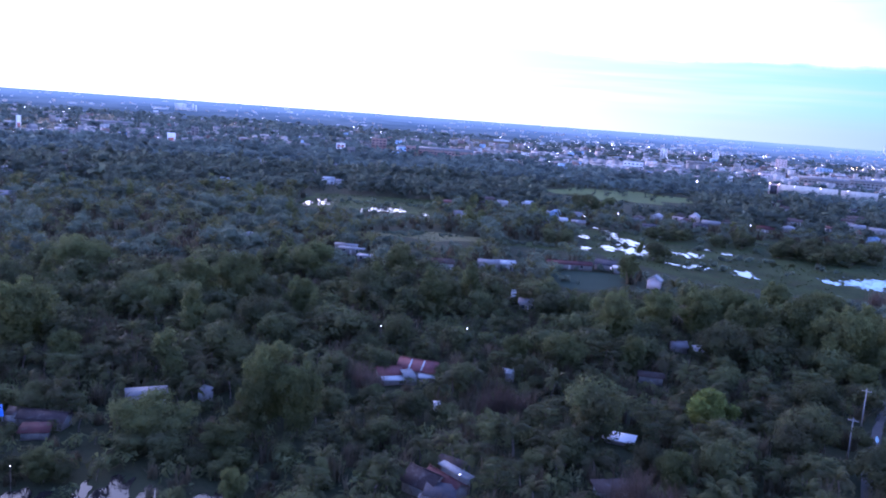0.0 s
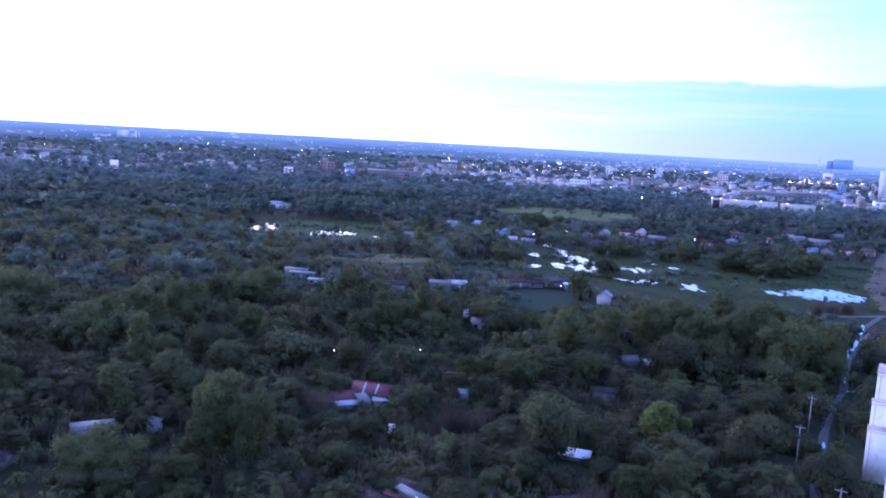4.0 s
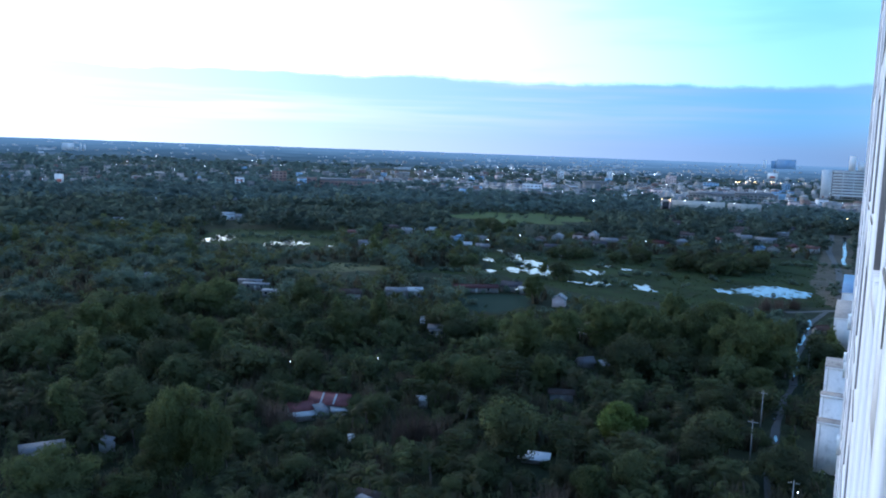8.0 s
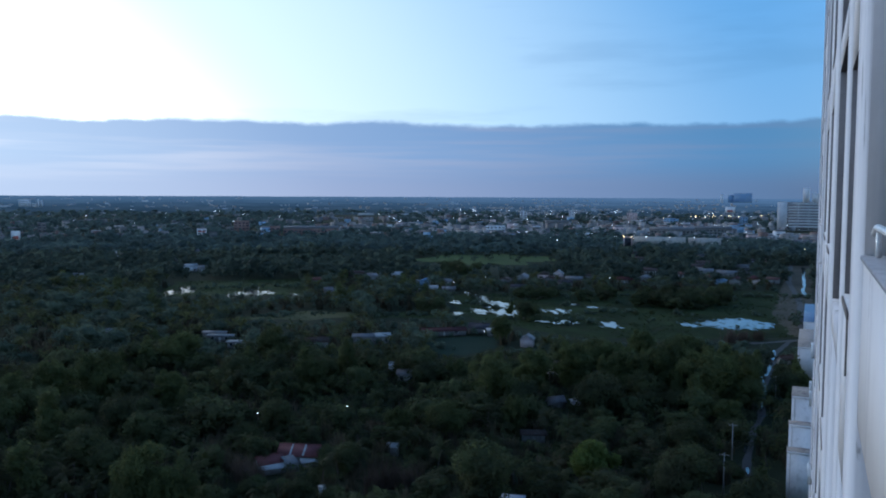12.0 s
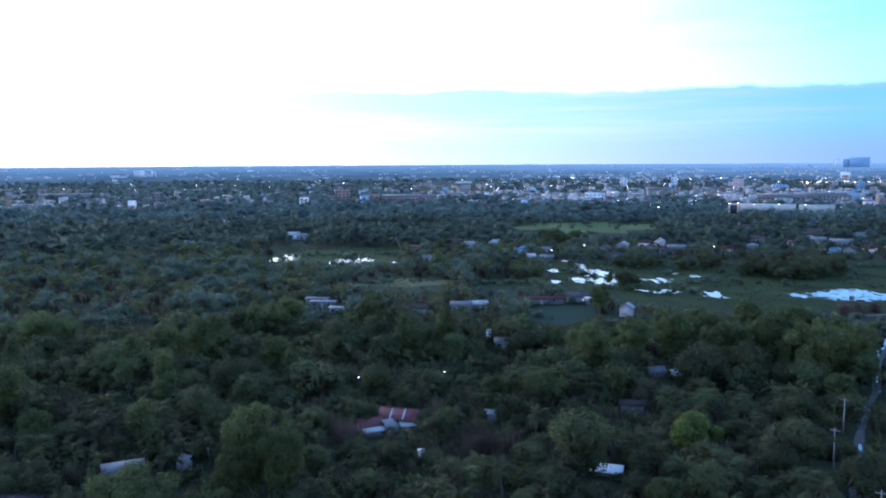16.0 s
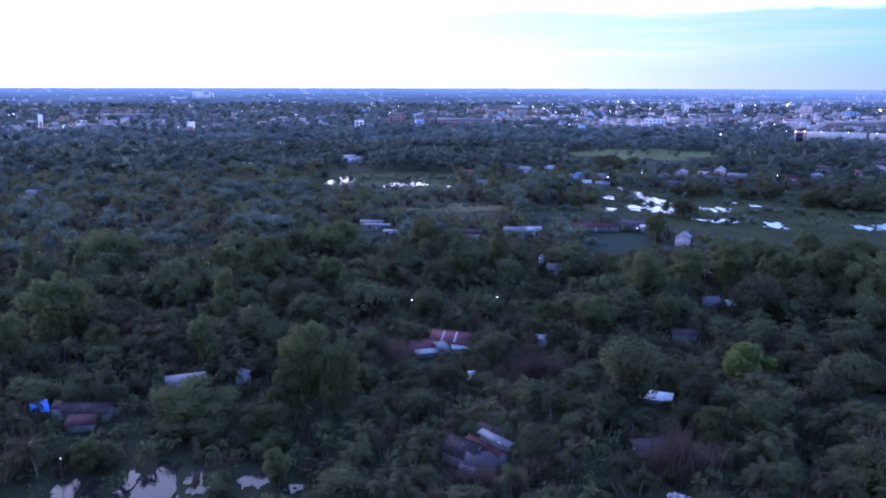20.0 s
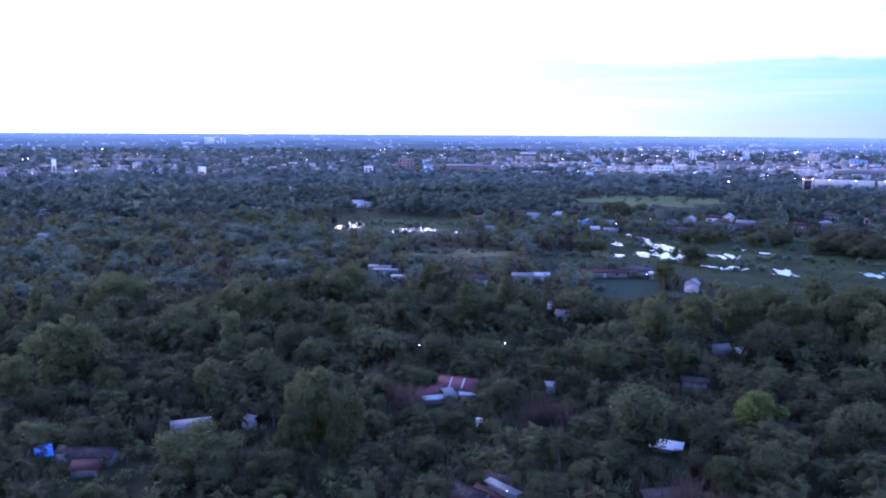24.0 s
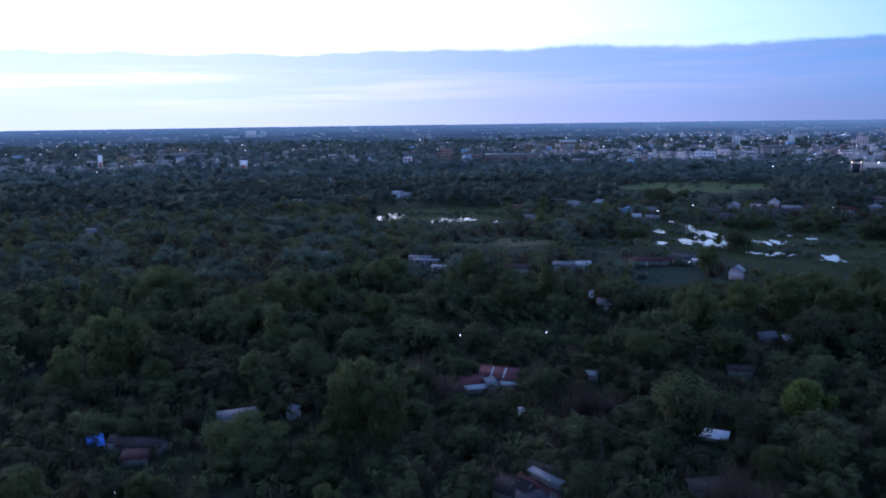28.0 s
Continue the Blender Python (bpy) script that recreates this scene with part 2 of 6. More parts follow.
M = {
    "ground": surface("ground_scrub", (0.015, 0.019, 0.010), (0.031, 0.037, 0.018), 0.06, 0.95, bump=0.6, grain=1.1, stain=(0.034, 0.035, 0.018), spec=0.08),
    "marsh": surface("marsh_grass", (0.012, 0.020, 0.008), (0.048, 0.066, 0.022), 0.045, 0.9, bump=0.7, grain=0.9, stain=(0.040, 0.037, 0.017), spec=0.04),
    "meadow": surface("mown_grass", (0.050, 0.068, 0.022), (0.088, 0.110, 0.036), 0.02, 0.9, grain=0.3, stain=(0.05, 0.075, 0.024), spec=0.08),
    "tan": surface("dry_grass", (0.066, 0.066, 0.030), (0.108, 0.100, 0.046), 0.05, 0.9, grain=0.8, stain=(0.048, 0.056, 0.024), spec=0.08),
    "weed": surface("floating_weed", (0.017, 0.030, 0.020), (0.026, 0.042, 0.027), 0.03, 0.9, grain=0.9, bump=0.1, spec=0.04),
    "path_tan": surface("bare_tan_path", (0.060, 0.050, 0.036), (0.105, 0.085, 0.062), 0.08, 0.9, grain=0.8, stain=(0.045, 0.052, 0.026), spec=0.08),
    "dirt": surface("wet_dirt_road", (0.037, 0.030, 0.027), (0.082, 0.068, 0.060), 0.25, 0.75, grain=3.0, bump=0.5),
    "water": glossy("still_water", (0.035, 0.036, 0.042), 0.08, 1.2, 0.015, 1.75),
    "leaf": foliage("broad_leaves", (0.041, 0.048, 0.025), (0.107, 0.129, 0.056), (0.098, 0.088, 0.054), 0.28, spec=0.06, rough=0.7),
    "olive": foliage("olive_leaves", (0.054, 0.067, 0.029), (0.114, 0.136, 0.054), (0.106, 0.104, 0.052), 0.24, spec=0.05),
    "leaf_bright": foliage("young_leaves", (0.105, 0.140, 0.036), (0.175, 0.225, 0.060), (0.145, 0.150, 0.056), 0.2),
    "palm": foliage("palm_fronds", (0.034, 0.040, 0.020), (0.098, 0.108, 0.044), (0.112, 0.096, 0.054), 0.45, spec=0.08),
    "reed": foliage("nipa_blades", (0.043, 0.040, 0.027), (0.108, 0.098, 0.061), (0.122, 0.096, 0.066), 0.7, spec=0.06),
    "sedge": foliage("sedge_blades", (0.034, 0.047, 0.020), (0.074, 0.094, 0.040), (0.058, 0.064, 0.030), 0.5),
    "twig": foliage("bare_twigs", (0.056, 0.041, 0.033), (0.115, 0.086, 0.070), (0.125, 0.095, 0.078), 0.5),
    # distance haze painted into both canopy colours: bluer and paler than the near leaves
    "mid_leaf_haze": foliage("hazed_middle_canopy", (0.058, 0.076, 0.060), (0.130, 0.168, 0.118), (0.116, 0.124, 0.092), 0.2, 0.04, 0.75, 0.05, 0.5),
    "far_leaf_haze": foliage("hazed_far_canopy", (0.066, 0.096, 0.092), (0.138, 0.190, 0.172), (0.122, 0.145, 0.134), 0.2, 0.015, 0.75, 0.06, 0.55),
    "bark": surface("bark", (0.05, 0.042, 0.035), (0.12, 0.10, 0.085), 1.5, 0.9, grain=9.0, bump=0.7),
    "tin": surface("weathered_tin", (0.122, 0.122, 0.133), (0.216, 0.216, 0.230), 0.25, 0.75, 0.0, 0.5, wave=3.0, stain=(0.216, 0.180, 0.158), vary=0.3),
    "tin_white": surface("white_sheet_roof", (0.250, 0.255, 0.263), (0.390, 0.393, 0.395), 0.35, 0.65, 0.0, 0.4, wave=3.0),
    "tin_blue": surface("blue_sheet_roof", (0.075, 0.155, 0.29), (0.13, 0.24, 0.38), 0.2, 0.5, 0.1, 0.4, wave=3.0),
    "rust": surface("rusty_sheet_roof", (0.054, 0.034, 0.030), (0.100, 0.066, 0.057), 0.3, 0.85, 0.0, 0.5, wave=3.0, stain=(0.125, 0.112, 0.110), vary=0.3, spec=0.25),
    "maroon": surface("maroon_sheet_roof", (0.105, 0.032, 0.034), (0.185, 0.058, 0.056), 0.5, 0.8, 0.0, 0.5, wave=3.0, stain=(0.12, 0.05, 0.05)),
    "maroon_dark": surface("dark_red_sheet_roof", (0.050, 0.016, 0.018), (0.092, 0.032, 0.032), 0.5, 0.85, 0.0, 0.5, wave=3.0, stain=(0.065, 0.046, 0.046), spec=0.2),
    "red_roof": surface("red_tile_roof", (0.105, 0.038, 0.030), (0.170, 0.066, 0.050), 0.4, 0.8, 0, 0.5, wave=2.5, stain=(0.085, 0.054, 0.050)),
    # roof sheet; the tower's soffits borrow it as painted shade
    "dark_roof": surface("dark_sheet_and_soffit_shade", (0.028, 0.028, 0.035), (0.060, 0.056, 0.068), 0.3, 0.8, 0.0, 0.5, wave=3.0, vary=0.3, spec=0.25),
    "render": surface("cement_render", (0.149, 0.146, 0.143), (0.248, 0.242, 0.232), 0.3, 0.9, stain=(0.099, 0.096, 0.093), vary=0.25),
    "white_wall": surface("white_painted_wall", (0.56, 0.57, 0.60), (0.70, 0.70, 0.72), 0.25, 0.85, stain=(0.44, 0.44, 0.46), bump=0.15, vary=0.1),
    "blue_wall": surface("blue_painted_wall", (0.20, 0.32, 0.46), (0.30, 0.43, 0.56), 0.3, 0.85),
    "pink_wall": surface("pale_pink_wall", (0.55, 0.40, 0.38), (0.68, 0.52, 0.50), 0.3, 0.85),
    "city_wall": surface("city_facades", (0.160, 0.144, 0.143), (0.385, 0.346, 0.319), 0.02, 0.85, grain=0.12, vary=0.3),
    "city_roof": surface("city_roofs", (0.089, 0.089, 0.097), (0.281, 0.264, 0.257), 0.02, 0.8, grain=0.1, vary=0.4),
    "city_red": surface("city_tile_roofs", (0.150, 0.095, 0.085), (0.250, 0.165, 0.145), 0.02, 0.8, grain=0.1, vary=0.3),
    "glass": glossy("window_glass", (0.03, 0.035, 0.045), 0.08, 3.0, 0.02, 1.5),
    "frame": surface("window_frames", (0.32, 0.31, 0.30), (0.42, 0.41, 0.40), 2.0, 0.6, bump=0.1),
    "tower": weathered_paint("tower_paint", (0.67, 0.65, 0.66), (0.73, 0.715, 0.725), (0.45, 0.435, 0.455), (0.30, 0.28, 0.27)),
    # white tower wall greyed to imitate the shade inside its openings
    "tower_in": surface("tower_inner_shade_grey", (0.34, 0.33, 0.36), (0.44, 0.43, 0.46), 1.2, 0.9, grain=8.0, bump=0.2, vary=0.05),
    "tile": surface("chipped_stone_sill", (0.30, 0.31, 0.35), (0.44, 0.45, 0.50), 6.0, 0.7, grain=40.0, bump=0.5, vary=0.05),
    "steel": surface("painted_steel", (0.55, 0.57, 0.58), (0.70, 0.71, 0.72), 3.0, 0.4, 0.3, 0.1),
    "far_pale": surface("far_town_walls", (0.306, 0.310, 0.344), (0.646, 0.636, 0.643), 0.01, 0.9, grain=0.05),
    # jamb shade painted as a darker grey than the front
    "reveal": surface("shade_grey_reveals", (0.20, 0.19, 0.20), (0.26, 0.245, 0.255), 1.2, 0.9, grain=8.0, bump=0.2, vary=0.05),
    "brown": surface("rotten_brown_sill", (0.16, 0.13, 0.11), (0.30, 0.26, 0.23), 6.0, 0.9, grain=30.0, bump=0.6),
    "concrete": surface("concrete_poles", (0.16, 0.16, 0.16), (0.25, 0.25, 0.245), 1.0, 0.9, vary=0.1),
    "tarp": surface("blue_tarpaulin", (0.03, 0.16, 0.60), (0.06, 0.26, 0.80), 0.8, 0.45, bump=0.6),
    "lamp": glow("lamp_white", (0.92, 0.96, 1.0), 3.5),
    "lamp_warm": glow("lamp_warm", (1.0, 0.66, 0.28), 6.0),
    "roof_felt": surface("worn_roof_felt", (0.20, 0.17, 0.15), (0.34, 0.31, 0.29), 0.5, 0.85, stain=(0.12, 0.11, 0.11)),
    "brown_roof": surface("brown_sheet_roof", (0.027, 0.019, 0.020), (0.052, 0.036, 0.036), 0.4, 0.85, 0.0, 0.5, wave=3.0, stain=(0.080, 0.068, 0.066), spec=0.2),
    "cream": surface("cream_wall", (0.36, 0.33, 0.30), (0.48, 0.44, 0.40), 0.12, 0.85, stain=(0.27, 0.25, 0.23), bump=0.15),
    "pond": glossy("murky_pond_water", (0.020, 0.017, 0.016), 0.04, 1.2, 0.02, 1.27),
    "plain": None,
    "slate": surface("blue_grey_concrete", (0.20, 0.29, 0.41), (0.24, 0.34, 0.47), 0.02, 0.9),
    "sign": surface("white_sign_panel", (0.72, 0.68, 0.68), (0.82, 0.80, 0.80), 0.3, 0.6, bump=0.05),
    "sign_red": surface("red_sign_band", (0.45, 0.12, 0.10), (0.55, 0.18, 0.15), 0.3, 0.6, bump=0.05),
}


# ---------------------------------------------------------------- mesh helpers
def mesh_of(name, verts, faces, material):
    me = bpy.data.meshes.new(name)
    verts = np.asarray(verts, dtype=np.float32)
    sizes = np.fromiter((len(f) for f in faces), dtype=np.int32, count=len(faces)) if not isinstance(faces, np.ndarray) else np.full(len(faces), faces.shape[1], np.int32)
    flat = faces.ravel().astype(np.int32) if isinstance(faces, np.ndarray) else np.fromiter((i for f in faces for i in f), dtype=np.int32)
    me.vertices.add(len(verts))
    me.vertices.foreach_set("co", verts.ravel())
    me.loops.add(len(flat))
    me.loops.foreach_set("vertex_index", flat)
    me.polygons.add(len(sizes))
    me.polygons.foreach_set("loop_start", np.concatenate([[0], np.cumsum(sizes)[:-1]]).astype(np.int32))
    me.materials.append(M[material])
    me.update(calc_edges=True)
    return me


class Solid:
    """Collects the faces of one part."""

    def __init__(self):
        self.v, self.f = [], []

    def add(self, verts, faces):
        n = len(self.v)
        self.v += [tuple(p) for p in verts]
        self.f += [tuple(i + n for i in q) for q in faces]
        return self

    def box(self, x0, x1, y0, y1, z0, z1):
        return self.add([(x, y, z) for z in (z0, z1) for x, y in ((x0, y0), (x1, y0), (x1, y1), (x0, y1))],
                        [(3, 2, 1, 0), (4, 5, 6, 7), (0, 1, 5, 4), (1, 2, 6, 5), (2, 3, 7, 6), (3, 0, 4, 7)])

    def ring(self, x0, x1, y0, y1, z0, z1, t):
        """An upright rectangular frame of bars t thick."""
        c = [(x0, z0), (x1, z0), (x1, z1), (x0, z1), (x0 + t, z0 + t), (x1 - t, z0 + t), (x1 - t, z1 - t), (x0 + t, z1 - t)]
        faces = []
        for k in range(4):
            n = (k + 1) % 4
            faces += [(k, n, n + 4, k + 4), (k + 12, n + 12, n + 8, k + 8), (k + 8, n + 8, n, k), (k + 4, n + 4, n + 12, k + 12)]
        return self.add([(x, y, z) for y in (y0, y1) for x, z in c], faces)

    def tube(self, rings, sides=7):
        """A round, tapered pipe along rings of (x, y, z, radius)."""
        rings = list(rings)
        verts, faces = [], []
        for k, (x, y, z, r) in enumerate(rings):
            a, b = Vector(rings[max(k - 1, 0)][:3]), Vector(rings[min(k + 1, len(rings) - 1)][:3])
            turn = (b - a).to_track_quat("Z", "Y")
            for s in range(sides):
                w = 2 * math.pi * s / sides
                verts.append(Vector((x, y, z)) + turn @ Vector((r * math.cos(w), r * math.sin(w), 0)))
        for k in range(len(rings) - 1):
            faces += [(k * sides + s, k * sides + (s + 1) % sides, (k + 1) * sides + (s + 1) % sides, (k + 1) * sides + s) for s in range(sides)]
        faces += [tuple(range(sides))[::-1], tuple((len(rings) - 1) * sides + s for s in range(sides))]
        return self.add(verts, faces)

    def slab(self, a, b, c, d, thick):
        """A plate with the corners a, b, c, d on its top side."""
        n = (Vector(b) - Vector(a)).cross(Vector(d) - Vector(a)).normalized() * thick
        top = [Vector(p) for p in (a, b, c, d)]
        return self.add([p - n for p in top] + top, [(3, 2, 1, 0), (4, 5, 6, 7), (0, 1, 5, 4), (1, 2, 6, 5), (2, 3, 7, 6), (3, 0, 4, 7)])

    def mesh(self, name, material):
        return mesh_of(name, self.v, self.f, material)


def part(name, solid, material, parent, label=""):
    ob = new(name, solid.mesh(name, material) if isinstance(solid, Solid) else solid)
    ob.parent = parent
    if label:
        ob["label"] = label
    return ob


def thing(name, m, label, category, group="", kind=""):
    ob = new(name)
    ob.matrix_basis = m
    return tagged(ob, label, category, group, kind)


def polar(az, r, z=0.0):
    return Vector((r * math.sin(radians(az)), r * math.cos(radians(az)), z))


# ---------------------------------------------------------------- ground
def ground_height(r):
    """Flat near by; far plain climbs softly to the skyline."""
    t = np.clip((r - 2300) / 2550, 0, 1)
    return 39.7 * t ** 1.7


def make_ground():
    rings = np.concatenate([np.linspace(4, 600, 40), np.geomspace(620, 4860, 60)])
    turns = np.radians(np.arange(0, 360, 2.0))
    r, a = np.meshgrid(rings, turns, indexing="ij")
    z = np.where(r > 2350, -6.0, 0.0)
    v = np.stack([r * np.sin(a), r * np.cos(a), z], -1).reshape(-1, 3)
    v = np.concatenate([v, [[0, 0, 0]]])
    n = len(turns)
    faces = [(i * n + j, i * n + (j + 1) % n, (i + 1) * n + (j + 1) % n, (i + 1) * n + j) for i in range(len(rings) - 1) for j in range(n)]
    faces += [(len(v) - 1, (j + 1) % n, j) for j in range(n)]
    tagged(new("ground", mesh_of("ground", v, faces, "ground")), "dark green scrubby lowland reaching the hazy skyline", "ground", kind="structure")


def make_far_plain():
    """The plain beyond the town, climbing to the skyline, its haze painted as glow: a backdrop of distance."""
    m = bpy.data.materials.new("far_plain_painted_haze")
    m.use_nodes = True
    tree = m.node_tree
    shade = tree.nodes["Principled BSDF"]
    place = node(tree, "ShaderNodeNewGeometry").outputs["Position"]
    dots = cloud(tree, stretched(tree, place, (1, 1, 14)), 0.0045, 8.0, 0.68)
    far = node(tree, "ShaderNodeVectorMath", op="LENGTH")
    tree.links.new(place, far.inputs[0])
    # haze put into the emission: bluer and brighter with distance and to the east
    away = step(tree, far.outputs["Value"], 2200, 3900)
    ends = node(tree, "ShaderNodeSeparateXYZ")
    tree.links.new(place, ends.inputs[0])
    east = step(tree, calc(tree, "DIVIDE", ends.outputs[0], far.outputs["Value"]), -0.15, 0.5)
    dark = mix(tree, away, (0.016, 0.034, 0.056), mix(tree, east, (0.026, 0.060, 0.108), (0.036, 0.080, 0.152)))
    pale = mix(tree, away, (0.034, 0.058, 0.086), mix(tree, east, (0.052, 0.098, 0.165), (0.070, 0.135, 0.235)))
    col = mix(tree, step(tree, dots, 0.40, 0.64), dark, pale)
    # strongest haze colour along the skyline rim
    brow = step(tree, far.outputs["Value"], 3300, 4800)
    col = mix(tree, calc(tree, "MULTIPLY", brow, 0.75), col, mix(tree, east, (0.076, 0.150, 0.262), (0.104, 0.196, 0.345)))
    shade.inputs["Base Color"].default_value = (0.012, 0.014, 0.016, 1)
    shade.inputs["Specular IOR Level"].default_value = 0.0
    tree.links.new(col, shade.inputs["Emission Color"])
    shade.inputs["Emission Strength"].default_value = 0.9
    shade.inputs["Roughness"].default_value = 1.0
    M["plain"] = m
    rings, turns = np.linspace(2300, 4850, 60), np.radians(np.arange(-60, 60.1, 0.5))
    r, a = np.meshgrid(rings, turns, indexing="ij")
    bumps = np.array([[noise.noise((x * 60, y / 160, 2.0)) + 0.6 * noise.noise((x * 190, y / 90, 7.0)) for x, y in zip(ra, rr)] for ra, rr in zip(a, r)])
    z = ground_height(r) + 1.6 * bumps * np.clip((r - 2400) / 900, 0, 1) - 0.2
    v = np.stack([r * np.sin(a), r * np.cos(a), z], -1).reshape(-1, 3)
    n = len(turns)
    i, j = np.meshgrid(np.arange(len(rings) - 1), np.arange(n - 1), indexing="ij")
    f = np.stack([i * n + j, (i + 1) * n + j, (i + 1) * n + j + 1, i * n + j + 1], -1).reshape(-1, 4)[:, ::-1]
    tagged(new("backdrop", mesh_of("backdrop", v, f, "plain")), "blue plain on the skyline beyond the town, its haze painted as glow", "distance", kind="structure")


make_ground()
make_far_plain()
CLEAR_POLY, CLEAR_DISC, FIELDS = [], [], []


def wavy(points, step_m=3.0, amount=1.5, seed=0):
    """A closed outline through the corners with an uneven edge."""
    out, rnd = [], random.Random(seed)
    for k, a in enumerate(points):
        b = points[(k + 1) % len(points)]
        n = max(1, int(math.dist(a, b) / step_m))
        for i in range(n):
            t = i / n
            out.append((a[0] + (b[0] - a[0]) * t + rnd.uniform(-amount, amount), a[1] + (b[1] - a[1]) * t + rnd.uniform(-amount, amount)))
    return out


def sheet(name, points, z, material, label, category, clear=True, amount=1.5, seed=0, kind="structure"):
    outline = wavy(points, max(2.0, amount * 2), amount, seed)
    bm = bmesh.new()
    bm.faces.new([bm.verts.new((x, y, z)) for x, y in outline])
    bmesh.ops.triangulate(bm, faces=bm.faces[:])
    me = bpy.data.meshes.new(name)
    bmesh.ops.recalc_face_normals(bm, faces=bm.faces[:])
    bm.to_mesh(me)
    bm.free()
    if me.polygons[0].normal.z < 0:
        me.flip_normals()
    me.materials.append(M[material])
    if clear:
        CLEAR_POLY.append(points)
    if material in ("marsh", "tan"):
        FIELDS.append(points)
    return tagged(new(name, me), label, category, kind=kind)


MARSH = [(72, 392), (76, 478), (150, 488), (240, 482), (300, 462), (262, 400), (206, 318), (165, 316), (110, 328)]
sheet("marsh", MARSH, 0.06, "marsh", "wet green marsh meadow with flooded hollows", "marsh", amount=3, seed=1)
sheet("marsh", [(-93, 492), (-90, 575), (-8, 580), (-4, 490)], 0.06, "marsh", "green marsh clearing among the woods", "marsh", amount=4, seed=2)
sheet("meadow", [(88, 745), (96, 712), (120, 722), (128, 678), (150, 694), (178, 668), (186, 702), (216, 716), (224, 760), (196, 772), (180, 806), (150, 786), (128, 800), (112, 776)], 0.08, "meadow", "bright mown grass field ringed by trees", "field", amount=5, seed=3)
sheet("field", [(-38, 398), (0, 392), (16, 396), (22, 410), (-4, 424), (-30, 410)], 0.06, "tan", "dry brownish grass field", "field", amount=3, seed=4)
sheet("field", [(26, 392), (60, 390), (62, 412), (28, 414)], 0.06, "marsh", "strip of green grass beside the dry field", "field", amount=3, seed=5)
sheet("weed_pond", [(45, 302), (56, 297), (70, 312), (77, 334), (56, 337), (45, 325)], 0.06, "weed", "smooth pond covered with green floating weed", "pond", amount=1.5, seed=6)

# flooded hollows: centre, half width, half depth
POOLS = [(95.0, 456.1, 4.6, 25), (100.6, 432.3, 5.4, 12.5), (95.1, 404.3, 7.2, 11), (124.4, 469.6, 4.6, 13), (77.5, 444.2, 3.6, 7), (70.5, 402.0, 3.0, 6), (83.6, 407.6, 3.6, 11), (123.3, 404.5, 6.4, 8), (114.8, 406.9, 2.6, 5.5),
         (106.6, 372.3, 3.0, 3.5), (115.5, 368.6, 5.6, 5.5), (134.5, 358.2, 4.8, 9), (140.1, 425.6, 2.2, 3.4), (146.3, 417.5, 3.3, 5), (91.4, 485.3, 2.2, 4.2), (190, 352, 15, 15), (202, 356, 8, 14), (170.8, 355.3, 3.6, 9), (90, 424, 2.6, 5)]
WEST_POOLS = [(-84.8, 508.9, 3.6, 13), (-76.8, 519.0, 4.2, 16), (-45.1, 493.5, 4.2, 11), (-38.7, 506.2, 5.2, 18), (-29.6, 502.0, 5.0, 10), (-82, 530, 2.0, 6), (-12, 492, 2.5, 5)]


def pool(px, py, hx, hy, z, name, label, group, seed, cell=0.7, fill=0.0, material="water"):
    """Water with a ragged edge and tussocks standing out of it."""
    v, f, index = [], [], {}
    nx, ny = int(hx * 1.6 / cell) + 1, int(hy * 1.6 / (cell * 1.6)) + 1

    def corner(i, j):
        if (i, j) not in index:
            index[i, j] = len(v)
            v.append((px + i * cell + 0.25 * noise.noise((i * 0.9, j * 0.9, seed)), py + j * cell * 1.6 + 0.4 * noise.noise((i * 0.9, j * 0.9, seed + 9)), z))
        return index[i, j]

    for i in range(-nx, nx):
        for j in range(-ny, ny):
            x, y = i * cell, j * cell * 1.6
            e = (x / hx) ** 2 + (y / hy) ** 2
            n = noise.noise((x * 0.36 + seed * 3.1, y * 0.13, 1.0)) + 0.9 * noise.noise((x * 0.9, y * 0.28 + seed, 4.0))
            if n * min(1.7, 0.9 + 5.0 / hx) + fill > e - 0.6:
                f.append((corner(i, j), corner(i + 1, j), corner(i + 1, j + 1), corner(i, j + 1)))
    return tagged(new(name, mesh_of(name, v, f, material)), label, "pool", group, "structure")


for n, (px, py, hx, hy) in enumerate(POOLS + WEST_POOLS):
    pool(px, py, hx, hy, 0.14 + 0.005 * n, "pool", "shallow flood pool shining like the sky", "flood pools in the marsh", n, 0.5, 0.12)
    CLEAR_POLY.append([(px - hx * 0.8, py - hy * 0.8), (px + hx * 0.8, py - hy * 0.8), (px + hx * 0.8, py + hy * 0.8), (px - hx * 0.8, py + hy * 0.8)])
for n, (px, py, hx, hy) in enumerate([(-47.5, 114.5, 4.6, 7.0), (-58.4, 110.5, 3.2, 4.4), (-33.0, 116.3, 3.6, 2.4), (-40.1, 112.6, 1.8, 1.5), (-66, 107, 1.8, 2.0), (-15, 115.6, 1.8, 1.2), (-26, 114, 1.6, 1.2), (-118.6, 189, 8, 5)]):
    pool(px, py, hx, hy, 0.10 + 0.006 * n, "pond", "still pond mirroring the pale evening sky", "", 60 + n, 0.3, 0.42, "pond")
    CLEAR_POLY.append([(px - hx * 0.7, py - hy), (px + hx * 0.7, py - hy), (px + hx * 0.7, py + hy * 0.7 + 4), (px - hx * 0.7, py + hy * 0.7 + 4)])


